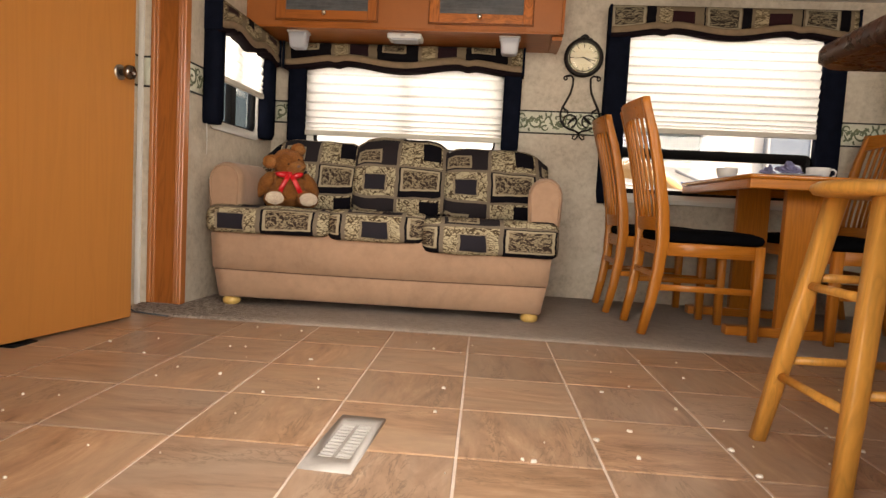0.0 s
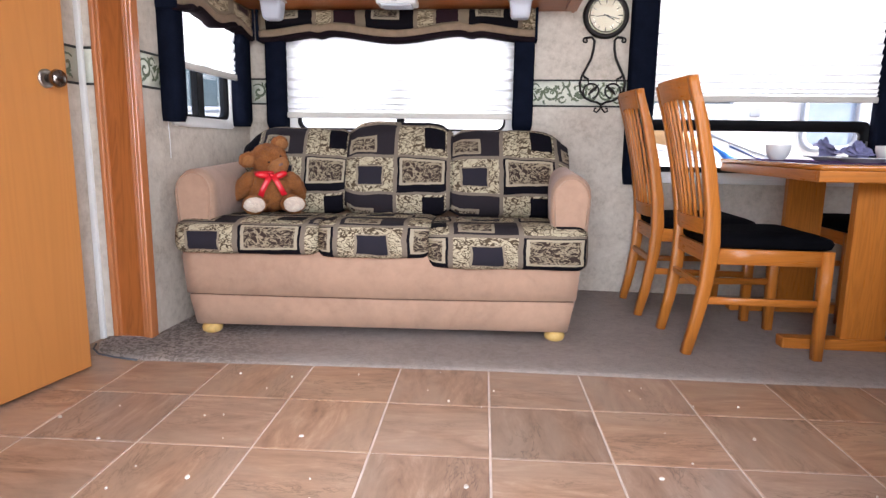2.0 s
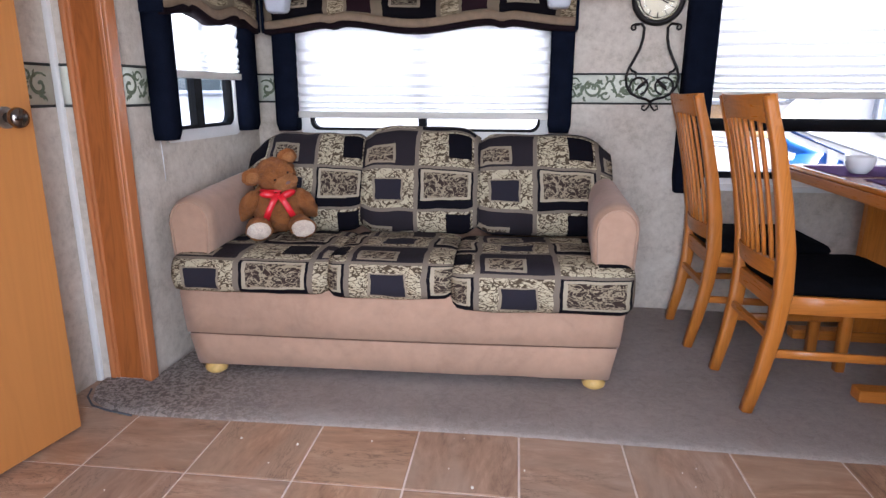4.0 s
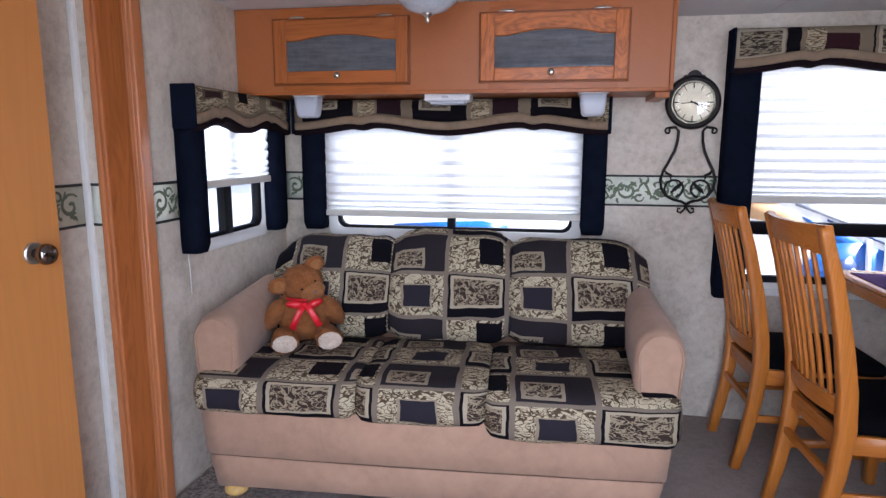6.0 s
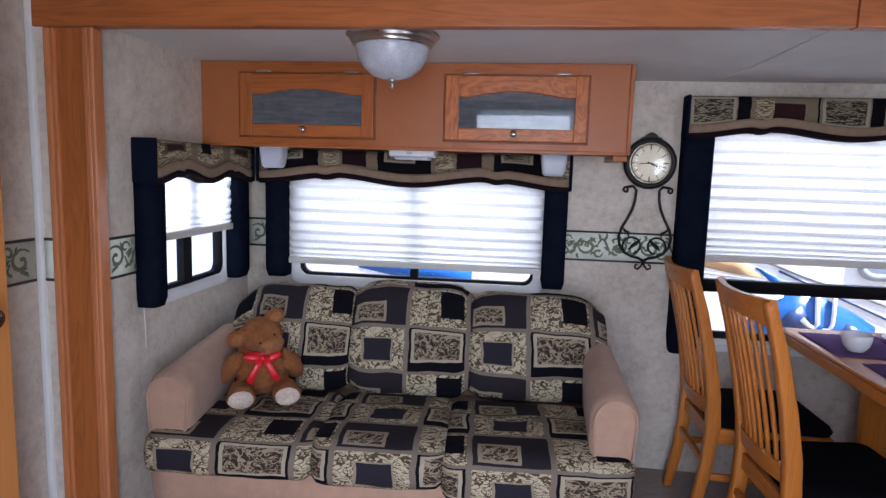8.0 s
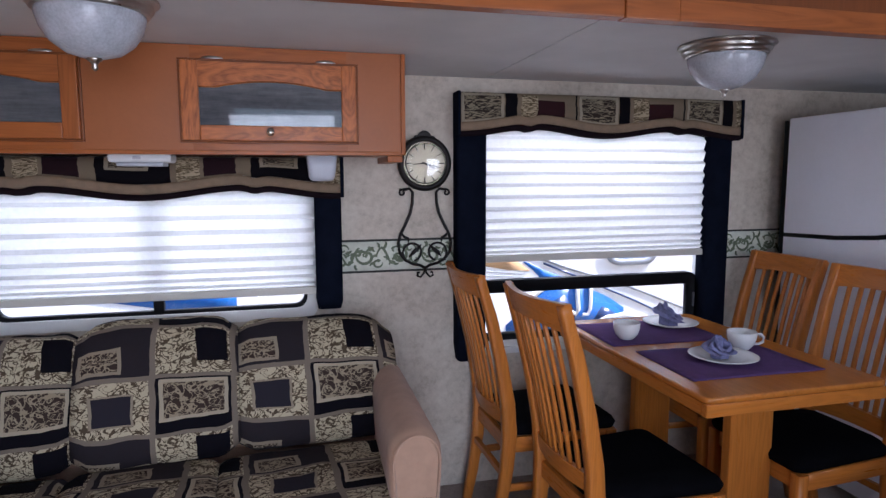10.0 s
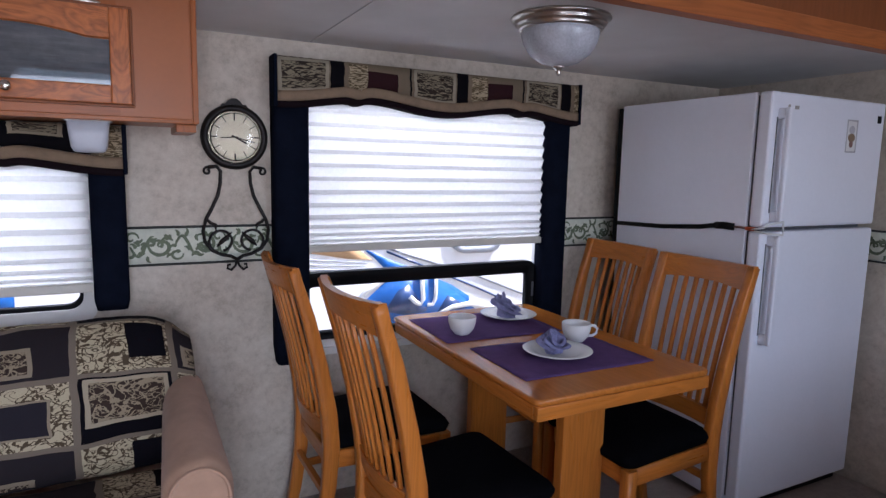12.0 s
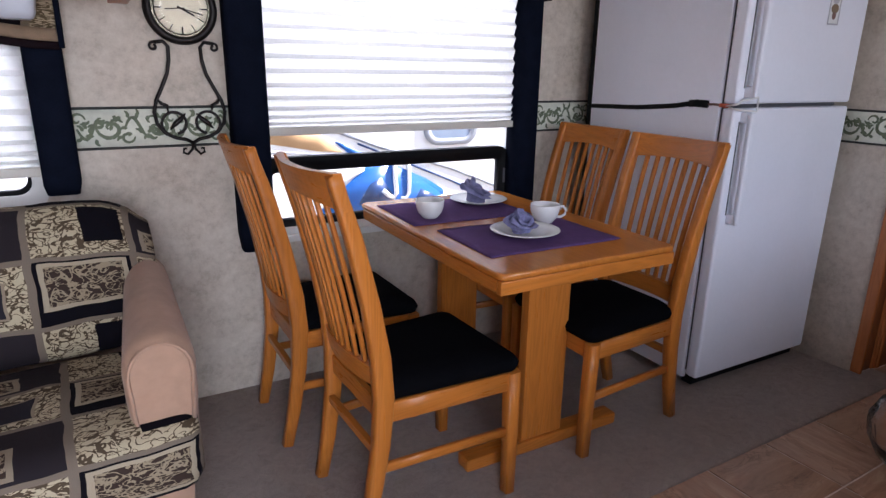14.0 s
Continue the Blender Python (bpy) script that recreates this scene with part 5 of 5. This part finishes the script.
def cup(x, y, turn, z):
    t = thing("coffee_cup", "white china coffee cup on the dinette table", "cup", (x, y, z), turn, "place settings")
    part("body", lathe([(0.0, 0.004), (0.026, 0.003), (0.028, 0.0), (0.031, 0.003), (0.046, 0.022), (0.053, 0.046), (0.0545, 0.068), (0.053, 0.070), (0.0505, 0.067), (0.049, 0.046), (0.042, 0.024), (0.025, 0.009), (0.0, 0.008)], 36), M["china"], t, soft=True)
    part("handle", tube([(0.050, 0, 0.060), (0.066, 0, 0.062), (0.077, 0, 0.050), (0.074, 0, 0.033), (0.060, 0, 0.023), (0.045, 0, 0.022)], 0.0052, 8), M["china"], t, soft=True)


cup(1.500, 3.474, 65, TOP + 0.003)
cup(1.850, 3.225, -32, TOP + 0.003)


# ---- refrigerator ----
def fridge():
    x0, x1, yb, yf, yd, top = 2.507, 3.25, 3.748, 3.045, 2.978, 1.706
    f = thing("refrigerator", "white top-freezer refrigerator with a strap across its doors", "refrigerator", (0, 0, 0.012))
    t = top - 0.012
    part("body", box((x0, yf, 0.035), (x1, yb, t), 0.006), M["fridge"], f)
    part("back_panel", box((x0 + 0.002, yb, 0.06), (x1 - 0.002, yb + 0.03, t - 0.01)), M["black"], f, "black rear panel")
    part("gasket", box((x0 + 0.014, yf - 0.012, 0.07), (x1 - 0.014, yf, t - 0.012)), M["gasket"], f)
    split = 1.176
    up = part("freezer_door", box((x0, yd, split + 0.008), (x1, yf - 0.012, t), 0.012, 3), M["fridge"], f)
    lo = part("fridge_door", box((x0, yd, 0.055), (x1, yf - 0.012, split - 0.008), 0.012, 3), M["fridge"], f)

    def grip(parent, z0, z1):
        part("handle", box((x0 + 0.040, yd - 0.048, z0), (x0 + 0.066, yd - 0.026, z1), 0.009, 3), M["fridge"], parent, "long white handle")
        for z in (z0 + 0.002, z1 - 0.042):
            part("handle_mount", box((x0 + 0.040, yd - 0.030, z), (x0 + 0.066, yd + 0.003, z + 0.04), 0.007), M["fridge"], parent)
        part("handle_recess", box((x0 + 0.034, yd - 0.0012, z0 + 0.035), (x0 + 0.041, yd + 0.002, z1 - 0.035)), M["gasket"], parent)

    grip(up, split + 0.03, t - 0.06)
    grip(lo, split - 0.45, split - 0.02)
    a0, a1, b0, b1 = x0 + 0.478, x0 + 0.550, t - 0.212, t - 0.080
    st = part("sticker", box((a0, yd - 0.001, b0), (a1, yd + 0.002, b1)), M["white"], up, "small printed card")
    flat = lambda a, b, d: (a, yd - d, b)
    part("printed_border", ring_frame([(a0, b0), (a1, b0), (a1, b1), (a0, b1)], [(a0 + 0.006, b0 + 0.006), (a1 - 0.006, b0 + 0.006), (a1 - 0.006, b1 - 0.006), (a0 + 0.006, b1 - 0.006)], 0.001, 0.0018, flat), M["grey_ink"], st, "thin grey border")
    for cz, rx, rz, mat in ((b1 - 0.040, 0.020, 0.016, "grey_ink"), (b1 - 0.072, 0.024, 0.018, "tan"), (b1 - 0.098, 0.013, 0.014, "print_brown")):
        oval = [(0.5 * (a0 + a1) + rx * math.cos(0.449 * k), cz + rz * math.sin(0.449 * k)) for k in range(14)]
        part("print", loft([[flat(a, b, 0.001) for a, b in oval], [flat(a, b, 0.0018) for a, b in oval]]), M[mat], st)
    for p, q, c, e in ((0.095, 0.108, 0.062, 0.045), (0.135, 0.160, 0.060, 0.047)):
        part("print", box((x0 + p, yd - 0.0008, t - c), (x0 + q, yd + 0.001, t - e)), M["vent"], up, "small grey mark")
    part("badge", box((x1 - 0.055, yd - 0.003, t - 0.085), (x1 - 0.030, yd + 0.001, t - 0.055), 0.002), M["black"], up, "small dark badge")
    part("toe_grille", box((x0 + 0.02, yf - 0.03, 0.008), (x1 - 0.02, yf + 0.02, 0.052), 0.004), M["black"], f)
    for x in (x0 + 0.06, x1 - 0.06):
        for y in (yf + 0.03, yb - 0.06):
            part("foot", lathe([(0.018, 0), (0.020, 0.004), (0.020, 0.02), (0.012, 0.036)], 14, (x, y, 0)), M["black"], f)
    strap = thing("travel_strap", "black strap with an orange clip round the refrigerator doors", "strap", (0, 0, 0.012))
    part("webbing", sweep((0.0016, 0.0095), [(x0 - 0.002, yb - 0.005, split - 0.040), (x0 - 0.004, 3.45, split - 0.030), (x0 - 0.004, 3.25, split - 0.012), (x0 - 0.003, 3.17, split + 0.002)], Vector((1, 0, 0))), M["black"], strap)
    part("webbing", sweep((0.003, 0.014), [(x0 - 0.004, 3.18, split + 0.001), (x0 - 0.008, 3.14, split + 0.004), (x0 - 0.006, 3.09, split + 0.002)], Vector((1, 0, 0))), M["black"], strap)
    part("clip", box((x0 - 0.009, 3.000, split - 0.006), (x0 - 0.001, 3.040, split + 0.009), 0.003), M["orange"], strap, "orange plastic clip")
    part("cord", tube([(x0 - 0.004, 3.095, split + 0.002), (x0 - 0.005, 3.065, split + 0.004), (x0 - 0.004, 3.035, split + 0.002)], 0.0045, 7), M["print_brown"], strap, "brown cord", True)
    part("cord", tube([(x0 - 0.006, 3.01, split + 0.0), (x0 - 0.008, 2.96, split + 0.010), (x0 + 0.01, yd - 0.018, split + 0.022), (x0 + 0.05, yd - 0.055, split + 0.035), (x0 + 0.072, yd - 0.04, split + 0.02), (x0 + 0.05, yd - 0.056, split - 0.015), (x0 + 0.012, yd - 0.02, split - 0.012), (x0 - 0.006, 3.0, split - 0.006)], 0.004, 7), M["white"], strap, "looped white cord", True)


fridge()


# ---- open interior door ----
def interior_door():
    ax, ay, bx, by = -1.228, 2.402, -1.338, 1.702
    ln = math.hypot(ax - bx, ay - by)
    d = tagged(new("door_1"), "honey-coloured wooden interior door standing open with a dark knob", "door", kind="structure")
    d.matrix_basis = pose(bx, by, 0.012, 0, 0, math.degrees(math.atan2(ay - by, ax - bx)))
    part("leaf", box((0, 0, 0), (ln, 0.034, 1.86), 0.002), M["door"], d)
    for y, s in ((0.0, -1), (0.034, 1)):
        bm = lathe([(0.013, 0.004), (0.012, 0.026), (0.024, 0.034), (0.029, 0.046), (0.026, 0.058), (0.012, 0.064), (0, 0.065)], 24)
        bmesh.ops.transform(bm, matrix=pose(ln - 0.082, y, 0.992, 90 * (1 if s < 0 else -1), 0, 0), verts=bm.verts[:])
        handle = part("door_handle", bm, M["knob"], d, "dark chrome round knob", True)
        bm = lathe([(0.030, 0), (0.030, 0.004), (0.026, 0.007), (0.012, 0.007)], 28)
        bmesh.ops.transform(bm, matrix=pose(ln - 0.082, y, 0.992, 90 * (1 if s < 0 else -1), 0, 0), verts=bm.verts[:])
        for f in bm.faces:
            f.smooth = False
        part("rosette", bm, M["steel"], handle, "nickel rosette")
    part("latch_plate", box((ln - 0.0005, 0.006, 0.95), (ln + 0.0015, 0.028, 1.02)), M["steel"], d)
    for z in (0.22, 0.95, 1.66):
        part("hinge", tube([(-0.004, 0.036, z), (-0.004, 0.036, z + 0.08)], 0.006, 8), M["steel"], d)
    part("hinge_post", box((-0.055, 0.01, -0.01), (-0.006, 0.05, 2.03)), M["cab_z"], d)


interior_door()


# ---- stool and island ----
def stool():
    t = thing("bar_stool", "golden oak bar stool with splayed legs by the island", "stool", (1.158, 1.416, 0), 3)
    part("seat", lathe([(0.0, 0.615), (0.140, 0.615), (0.166, 0.620), (0.174, 0.630), (0.172, 0.641), (0.158, 0.649), (0.0, 0.645)], 40), M["stool_z"], t, soft=True)
    foot, top = 0.174, 0.086
    at = lambda sx, sy, z: (sx * (foot + (top - foot) * z / 0.617), sy * (foot + (top - foot) * z / 0.617), z)
    for sx in (-1, 1):
        for sy in (-1, 1):
            part("leg", sweep([(0.016, 0.016), (0.019, 0.019), (0.020, 0.020)], [at(sx, sy, 0), at(sx, sy, 0.25), at(sx, sy, 0.617)]), M["stool_z"], t)
    for z, pairs in ((0.175, (((-1, -1), (-1, 1)), ((1, -1), (1, 1)))), (0.215, (((-1, -1), (1, -1)), ((-1, 1), (1, 1)))), (0.405, (((-1, -1), (-1, 1)), ((1, -1), (1, 1)))), (0.425, (((-1, -1), (1, -1)), ((-1, 1), (1, 1))))):
        for a, b in pairs:
            part("rung", tube([at(*a, z), at(*b, z)], 0.0105, 10), M["stool_z"], t)


stool()


def island():
    t = thing("kitchen_island", "kitchen island with an oak base", "island")
    part("base", box((1.42, 0.72, 0.08), (2.92, 1.44, 0.907)), M["cab_z"], t)
    part("plinth", box((1.46, 0.76, 0.0), (2.88, 1.40, 0.08)), M["cab_dark"], t)
    c = thing("island_worktop", "dark brown laminate island worktop with rounded corners", "worktop")
    part("top", slab(0.985, 3.0, 0.68, 1.52, 0.908, 0.955, 0.06, 8, 0.012), M["counter"], c)
    b = thing("glass_vase", "round clear cut-glass vase standing on the tiles", "vase", (2.76, 2.285, 0.0))
    rows, seg = [], 48
    for r, z in ((0.0, 0.004), (0.07, 0.0), (0.10, 0.03), (0.135, 0.10), (0.140, 0.16), (0.115, 0.225), (0.085, 0.25), (0.09, 0.265), (0.083, 0.265), (0.078, 0.25), (0.108, 0.222), (0.132, 0.16), (0.127, 0.10), (0.09, 0.04), (0.0, 0.02)):
        f = 0.004 * min(1, r / 0.1)
        rows.append([((max(r, 1e-4) + f * math.cos(48 * math.pi * k / seg + 40 * z)) * math.cos(2 * math.pi * k / seg), (max(r, 1e-4) + f * math.cos(48 * math.pi * k / seg + 40 * z)) * math.sin(2 * math.pi * k / seg), z) for k in range(seg)])
    part("body", loft(rows), M["glass"], b)


island()


# ---- floor register, crumbs, cable ----
def register():
    t = thing("floor_register", "pale metal floor register with slots set in the tiles", "floor vent", (-0.025, 1.322, 0.0005), -2)
    w, h = 0.056, 0.158
    ring = [(-w, -h), (w, -h), (w, h), (-w, h)]
    part("frame", ring_frame(ring, [(-0.036, -0.10), (0.036, -0.10), (0.036, 0.10), (-0.036, 0.10)], 0.0, 0.006, lambda a, b, d: (a, b, d)), M["vent"], t)
    part("well", box((-0.037, -0.101, -0.0005), (0.037, 0.101, 0.0008)), M["gasket"], t, "grey slots")
    part("rib", box((-0.004, -0.10, 0.0009), (0.004, 0.10, 0.0058)), M["vent"], t)
    for x in (-0.020, 0.020):
        for k in range(11):
            y = -0.0915 + k * 0.183 / 10
            part("slat", box((x - 0.0150, y - 0.0048, 0.001), (x + 0.0150, y + 0.0048, 0.0055)), M["slat"], t, "pale slat")


register()


FLAKES = [(0.636, 1.884), (0.557, 1.471), (0.638, 1.381), (0.653, 1.552), (0.374, 1.313), (0.398, 1.309), (0.878, 1.482), (0.885, 1.338), (0.826, 1.772), (0.953, 2.133), (0.151, 1.575),
          (0.153, 1.791), (-1.066, 2.026), (-0.872, 1.916), (-0.529, 1.755), (-0.322, 1.996), (0.069, 2.285), (-0.339, 1.617), (1.212, 1.552)]


def crumbs():
    bm, rnd = bmesh.new(), random.Random(21)
    spots = [(x, y, rnd.uniform(0.006, 0.0095)) for x, y in FLAKES]
    spots += [(rnd.uniform(-1.0, 1.5), rnd.uniform(0.9, 2.55), rnd.choice((0.002, 0.002, 0.003, 0.004))) for _ in range(46)]
    for x, y, r in spots:
        pts = [(x + r * rnd.uniform(0.5, 1.3) * math.cos(a), y + r * rnd.uniform(0.5, 1.3) * math.sin(a)) for a in (0.2, 1.5, 2.7, 3.9, 5.2)]
        loft([[(p, q, 0.0) for p, q in pts], [(x + (p - x) * 0.8, y + (q - y) * 0.8, 0.003 + 0.3 * r) for p, q in pts]], bm=bm)
    tagged(new("floor_crumbs", mesh_of("floor_crumbs", bm, M["crumb"])), "white crumbs and paint flakes scattered on the tiles", "crumbs", kind="stuff")


crumbs()


def low_black_piece():
    """Low black sloping piece on the tiles under the open door's lower edge."""
    rings = [[(-1.42, y, 0.0), (-1.285, y, 0.0), (-1.287, y, 0.004), (-1.42, y, 0.011)] for y in (1.845, 1.955)]
    tagged(new("door_wedge", mesh_of("door_wedge", loft(rings), M["black"])), "low black sloping piece on the tiles under the open door", "door wedge")


low_black_piece()
tagged(new("floor_cable", mesh_of("floor_cable", tube([(-1.39, 2.66, 0.003), (-1.36, 2.60, 0.005), (-1.30, 2.545, 0.005), (-1.22, 2.52, 0.005), (-1.12, 2.503, 0.004)], 0.0035, 7), M["gasket"])), "thin grey cable lying along the carpet edge", "cable")


# ---- outside ----
GROUND = -0.86
tagged(new("ground", mesh_of("ground", box((-400, -400, GROUND - 0.2), (400, 400, GROUND)), M["ground"])), "pale gravel ground of the lot", "ground", kind="structure")


def entry_steps():
    t = thing("entry_steps", "folding metal entry steps below the doorway", "steps", (0.255, 0, GROUND))
    for y, z in ((-0.42, 0.22), (-0.16, 0.42)):
        part("tread", box((-0.33, y, z - 0.03), (0.33, y + 0.24, z), 0.006), M["gasket"], t)
    for x in (-0.34, 0.31):
        part("side_arm", sweep((0.012, 0.03), [(x + 0.015, -0.40, 0.0), (x + 0.015, -0.30, 0.2), (x + 0.015, 0.0, 0.40), (x + 0.015, 0.38, 0.58)], Vector((1, 0, 0))), M["black"], t)


entry_steps()


def parked_trailer():
    """White trailer parked close alongside, with swooping decals."""
    t = thing("parked_trailer", "white travel trailer with blue swooping decals parked alongside", "trailer", (0, 5.25, GROUND))
    part("body", box((-5.2, 0, 0.42), (7.2, 2.4, 3.2), 0.12, 3), M["skin"], t)
    part("skirt", box((-5.1, 0.06, 0.32), (7.1, 2.34, 0.42)), M["grey"], t)
    side = lambda a, b, d: (a, -d, b)
    for x0, x1, z0, z1, pane in ((0.72, 1.92, 1.86, 2.5, "tint"), (2.38, 2.80, 1.655, 2.4, "haze"), (-3.2, -1.9, 1.9, 2.5, "tint"), (4.6, 5.6, 1.8, 2.4, "tint")):
        o, i = rounded(x0, x1, z0, z1, 0.11), rounded(x0 + 0.045, x1 - 0.045, z0 + 0.045, z1 - 0.045, 0.075)
        w = part("window", ring_frame(o, i, 0.0, 0.022, side), M["grey"], t, "grey rounded frame")
        part("pane", loft([[side(p, q, 0.004) for p, q in i], [side(p, q, 0.012) for p, q in i]]), M[pane], w)
    part("hatch", box((2.02, -0.012, 1.905), (2.10, 0.004, 1.98), 0.01), M["grey"], t, "small grey hatch")

    def swoosh(rows, mat, d, label=""):
        """A decal from rows of (along, lower edge, upper edge)."""
        part("decal", loft([[(x, -d, lo), (x, -d, hi), (x, -0.0005, hi), (x, -0.0005, lo)] for x, lo, hi in rows]), mat, t, label)

    def stripe(points, w0, w1, mat, d, label=""):
        n = len(points) - 1
        swoosh([(x, z - w0 - (w1 - w0) * i / n, z + w0 + (w1 - w0) * i / n) for i, (x, z) in enumerate(points)], mat, d, label)

    swoosh([(0.4, 1.80, 2.02), (1.0, 1.77, 2.02), (1.2, 1.735, 1.98), (1.42, 1.695, 1.89), (1.63, 1.655, 1.77), (1.79, 1.64, 1.648)], M["gold"], 0.006, "tan fan-shaped swoosh")
    for dz in (0.0, 0.035, 0.07):
        stripe([(0.5, 1.70 - dz), (1.2, 1.675 - dz), (1.75, 1.625 - 0.7 * dz)], 0.008, 0.004, M["grey"], 0.005)
    swoosh([(1.75, 1.70, 1.71), (1.82, 1.645, 1.685), (1.9, 1.56, 1.645), (2.03, 1.50, 1.595), (2.2, 1.42, 1.52), (2.4, 1.33, 1.43), (2.54, 1.29, 1.34)], M["blue"], 0.006, "blue wedge")
    swoosh([(1.62, 1.22, 1.26), (1.74, 1.19, 1.36), (1.86, 1.17, 1.46), (1.96, 1.16, 1.54), (2.1, 1.15, 1.55), (2.3, 1.15, 1.47), (2.5, 1.16, 1.33), (2.64, 1.17, 1.20)], M["blue"], 0.009, "blue bulging swoosh")
    swoosh([(1.90, 1.28, 1.30), (1.98, 1.26, 1.42), (2.06, 1.24, 1.46), (2.13, 1.25, 1.36), (2.2, 1.26, 1.28)], M["navy_decal"], 0.011, "dark blue fold")
    swoosh([(2.28, 1.22, 1.24), (2.36, 1.23, 1.36), (2.46, 1.22, 1.31), (2.55, 1.20, 1.22)], M["navy_decal"], 0.011, "dark blue fold")
    stripe([(1.70, 1.38), (1.78, 1.45), (1.86, 1.49), (1.94, 1.53)], 0.02, 0.018, M["skin"], 0.013, "white crescent")
    stripe([(2.26, 1.22), (2.40, 1.275), (2.55, 1.285), (2.75, 1.24)], 0.012, 0.022, M["skin"], 0.014, "white curved stripe")
    stripe([(1.70, 1.795), (2.05, 1.665), (2.35, 1.568), (2.61, 1.485), (3.02, 1.32), (3.5, 1.15)], 0.012, 0.010, M["grey"], 0.008, "thin grey line")
    stripe([(1.90, 1.69), (2.11, 1.605), (2.35, 1.505), (2.60, 1.40), (2.90, 1.26)], 0.007, 0.007, M["navy_decal"], 0.010, "thin dark line")
    part("decal", tube([(2.155, -0.012, 1.57), (2.16, -0.012, 1.45), (2.172, -0.012, 1.345), (2.15, -0.012, 1.315), (2.115, -0.012, 1.33), (2.07, -0.012, 1.372)], 0.017, 6), M["skin"], t, "white hooked stripe")
    part("decal", tube([(2.262, -0.012, 1.55), (2.268, -0.012, 1.42), (2.266, -0.012, 1.345), (2.245, -0.012, 1.305), (2.205, -0.012, 1.305)], 0.014, 6), M["skin"], t, "white hooked stripe")
    swoosh([(-1.0, 1.575, 1.595), (-0.6, 1.50, 1.62), (-0.35, 1.46, 1.63), (-0.17, 1.45, 1.60)], M["blue"], 0.006, "blue swoosh")
    for x in (0.6, 1.5):
        bm = lathe([(0.20, -0.1), (0.33, -0.1), (0.36, -0.06), (0.36, 0.06), (0.33, 0.1), (0.20, 0.1)], 30)
        bmesh.ops.transform(bm, matrix=pose(x, 0.16, 0.36, 90, 0, 0), verts=bm.verts[:])
        w = part("wheel", bm, M["rubber"], t)
        bm = lathe([(0.0, -0.06), (0.2, -0.08), (0.2, 0.08), (0.0, 0.06)], 24)
        bmesh.ops.transform(bm, matrix=pose(x, 0.16, 0.36, 90, 0, 0), verts=bm.verts[:])
        part("rim", bm, M["alu"], w)


parked_trailer()


# ---- floor tiles, piece by piece ----
def tiles():
    floor = bpy.data.objects["floor"]
    pitch, turn, ox, oy = 0.3225, radians(1.7), 0.199, 2.262
    half = pitch / 2 - 0.0032

    def body():
        h, e = half, 0.002
        return loft([[(-h, -h, -0.0035), (h, -h, -0.0035), (h, h, -0.0035), (-h, h, -0.0035)], [(-h, -h, -0.0012), (h, -h, -0.0012), (h, h, -0.0012), (-h, h, -0.0012)], [(-h + e, -h + e, 0.0), (h - e, -h + e, 0.0), (h - e, h - e, 0.0), (-h + e, h - e, 0.0)]])

    bm = body()
    for f in bm.faces:
        f.smooth = False
    shared = mesh_of("tile", bm, M["tile"])
    limits = [((-1.418, 0, 0), (-1, 0, 0)), ((4.598, 0, 0), (1, 0, 0)), ((0, 0.452, 0), (0, -1, 0)), ((0, 2.74, 0), (0, 1, 0))]
    for i in range(-8, 16):
        for j in range(-8, 3):
            lx, ly = (i + 0.5) * pitch, (j + 0.5) * pitch
            x, y = ox + lx * math.cos(turn) - ly * math.sin(turn), oy + lx * math.sin(turn) + ly * math.cos(turn)
            if not (-1.56 < x < 4.76 and 0.29 < y < 2.89):
                continue
            if DOORWAY[0] - 0.16 < x < DOORWAY[1] + 0.16 and y < 0.70 + 0.16:
                continue
            me = shared
            if x < -1.22 or x > 4.42 or y < 0.63 or y > 2.56:
                b2 = body()
                bmesh.ops.transform(b2, matrix=Matrix.Translation((x, y, 0)) @ Matrix.Rotation(turn, 4, "Z"), verts=b2.verts[:])
                for co, no in limits:
                    bmesh.ops.bisect_plane(b2, geom=b2.verts[:] + b2.edges[:] + b2.faces[:], plane_co=co, plane_no=no, clear_outer=True)
                if len(b2.faces) < 3:
                    b2.free()
                    continue
                bmesh.ops.holes_fill(b2, edges=b2.edges[:], sides=8)
                bmesh.ops.transform(b2, matrix=(Matrix.Translation((x, y, 0)) @ Matrix.Rotation(turn, 4, "Z")).inverted(), verts=b2.verts[:])
                for f in b2.faces:
                    f.smooth = False
                me = mesh_of("tile", b2, M["tile"])
            ob = new("tile", me)
            ob.parent = floor
            quarter = radians(90) if me is shared and (i + j) % 2 else 0.0
            ob.matrix_basis = Matrix.Translation((x, y, 0)) @ Matrix.Rotation(turn + quarter, 4, "Z")


tiles()
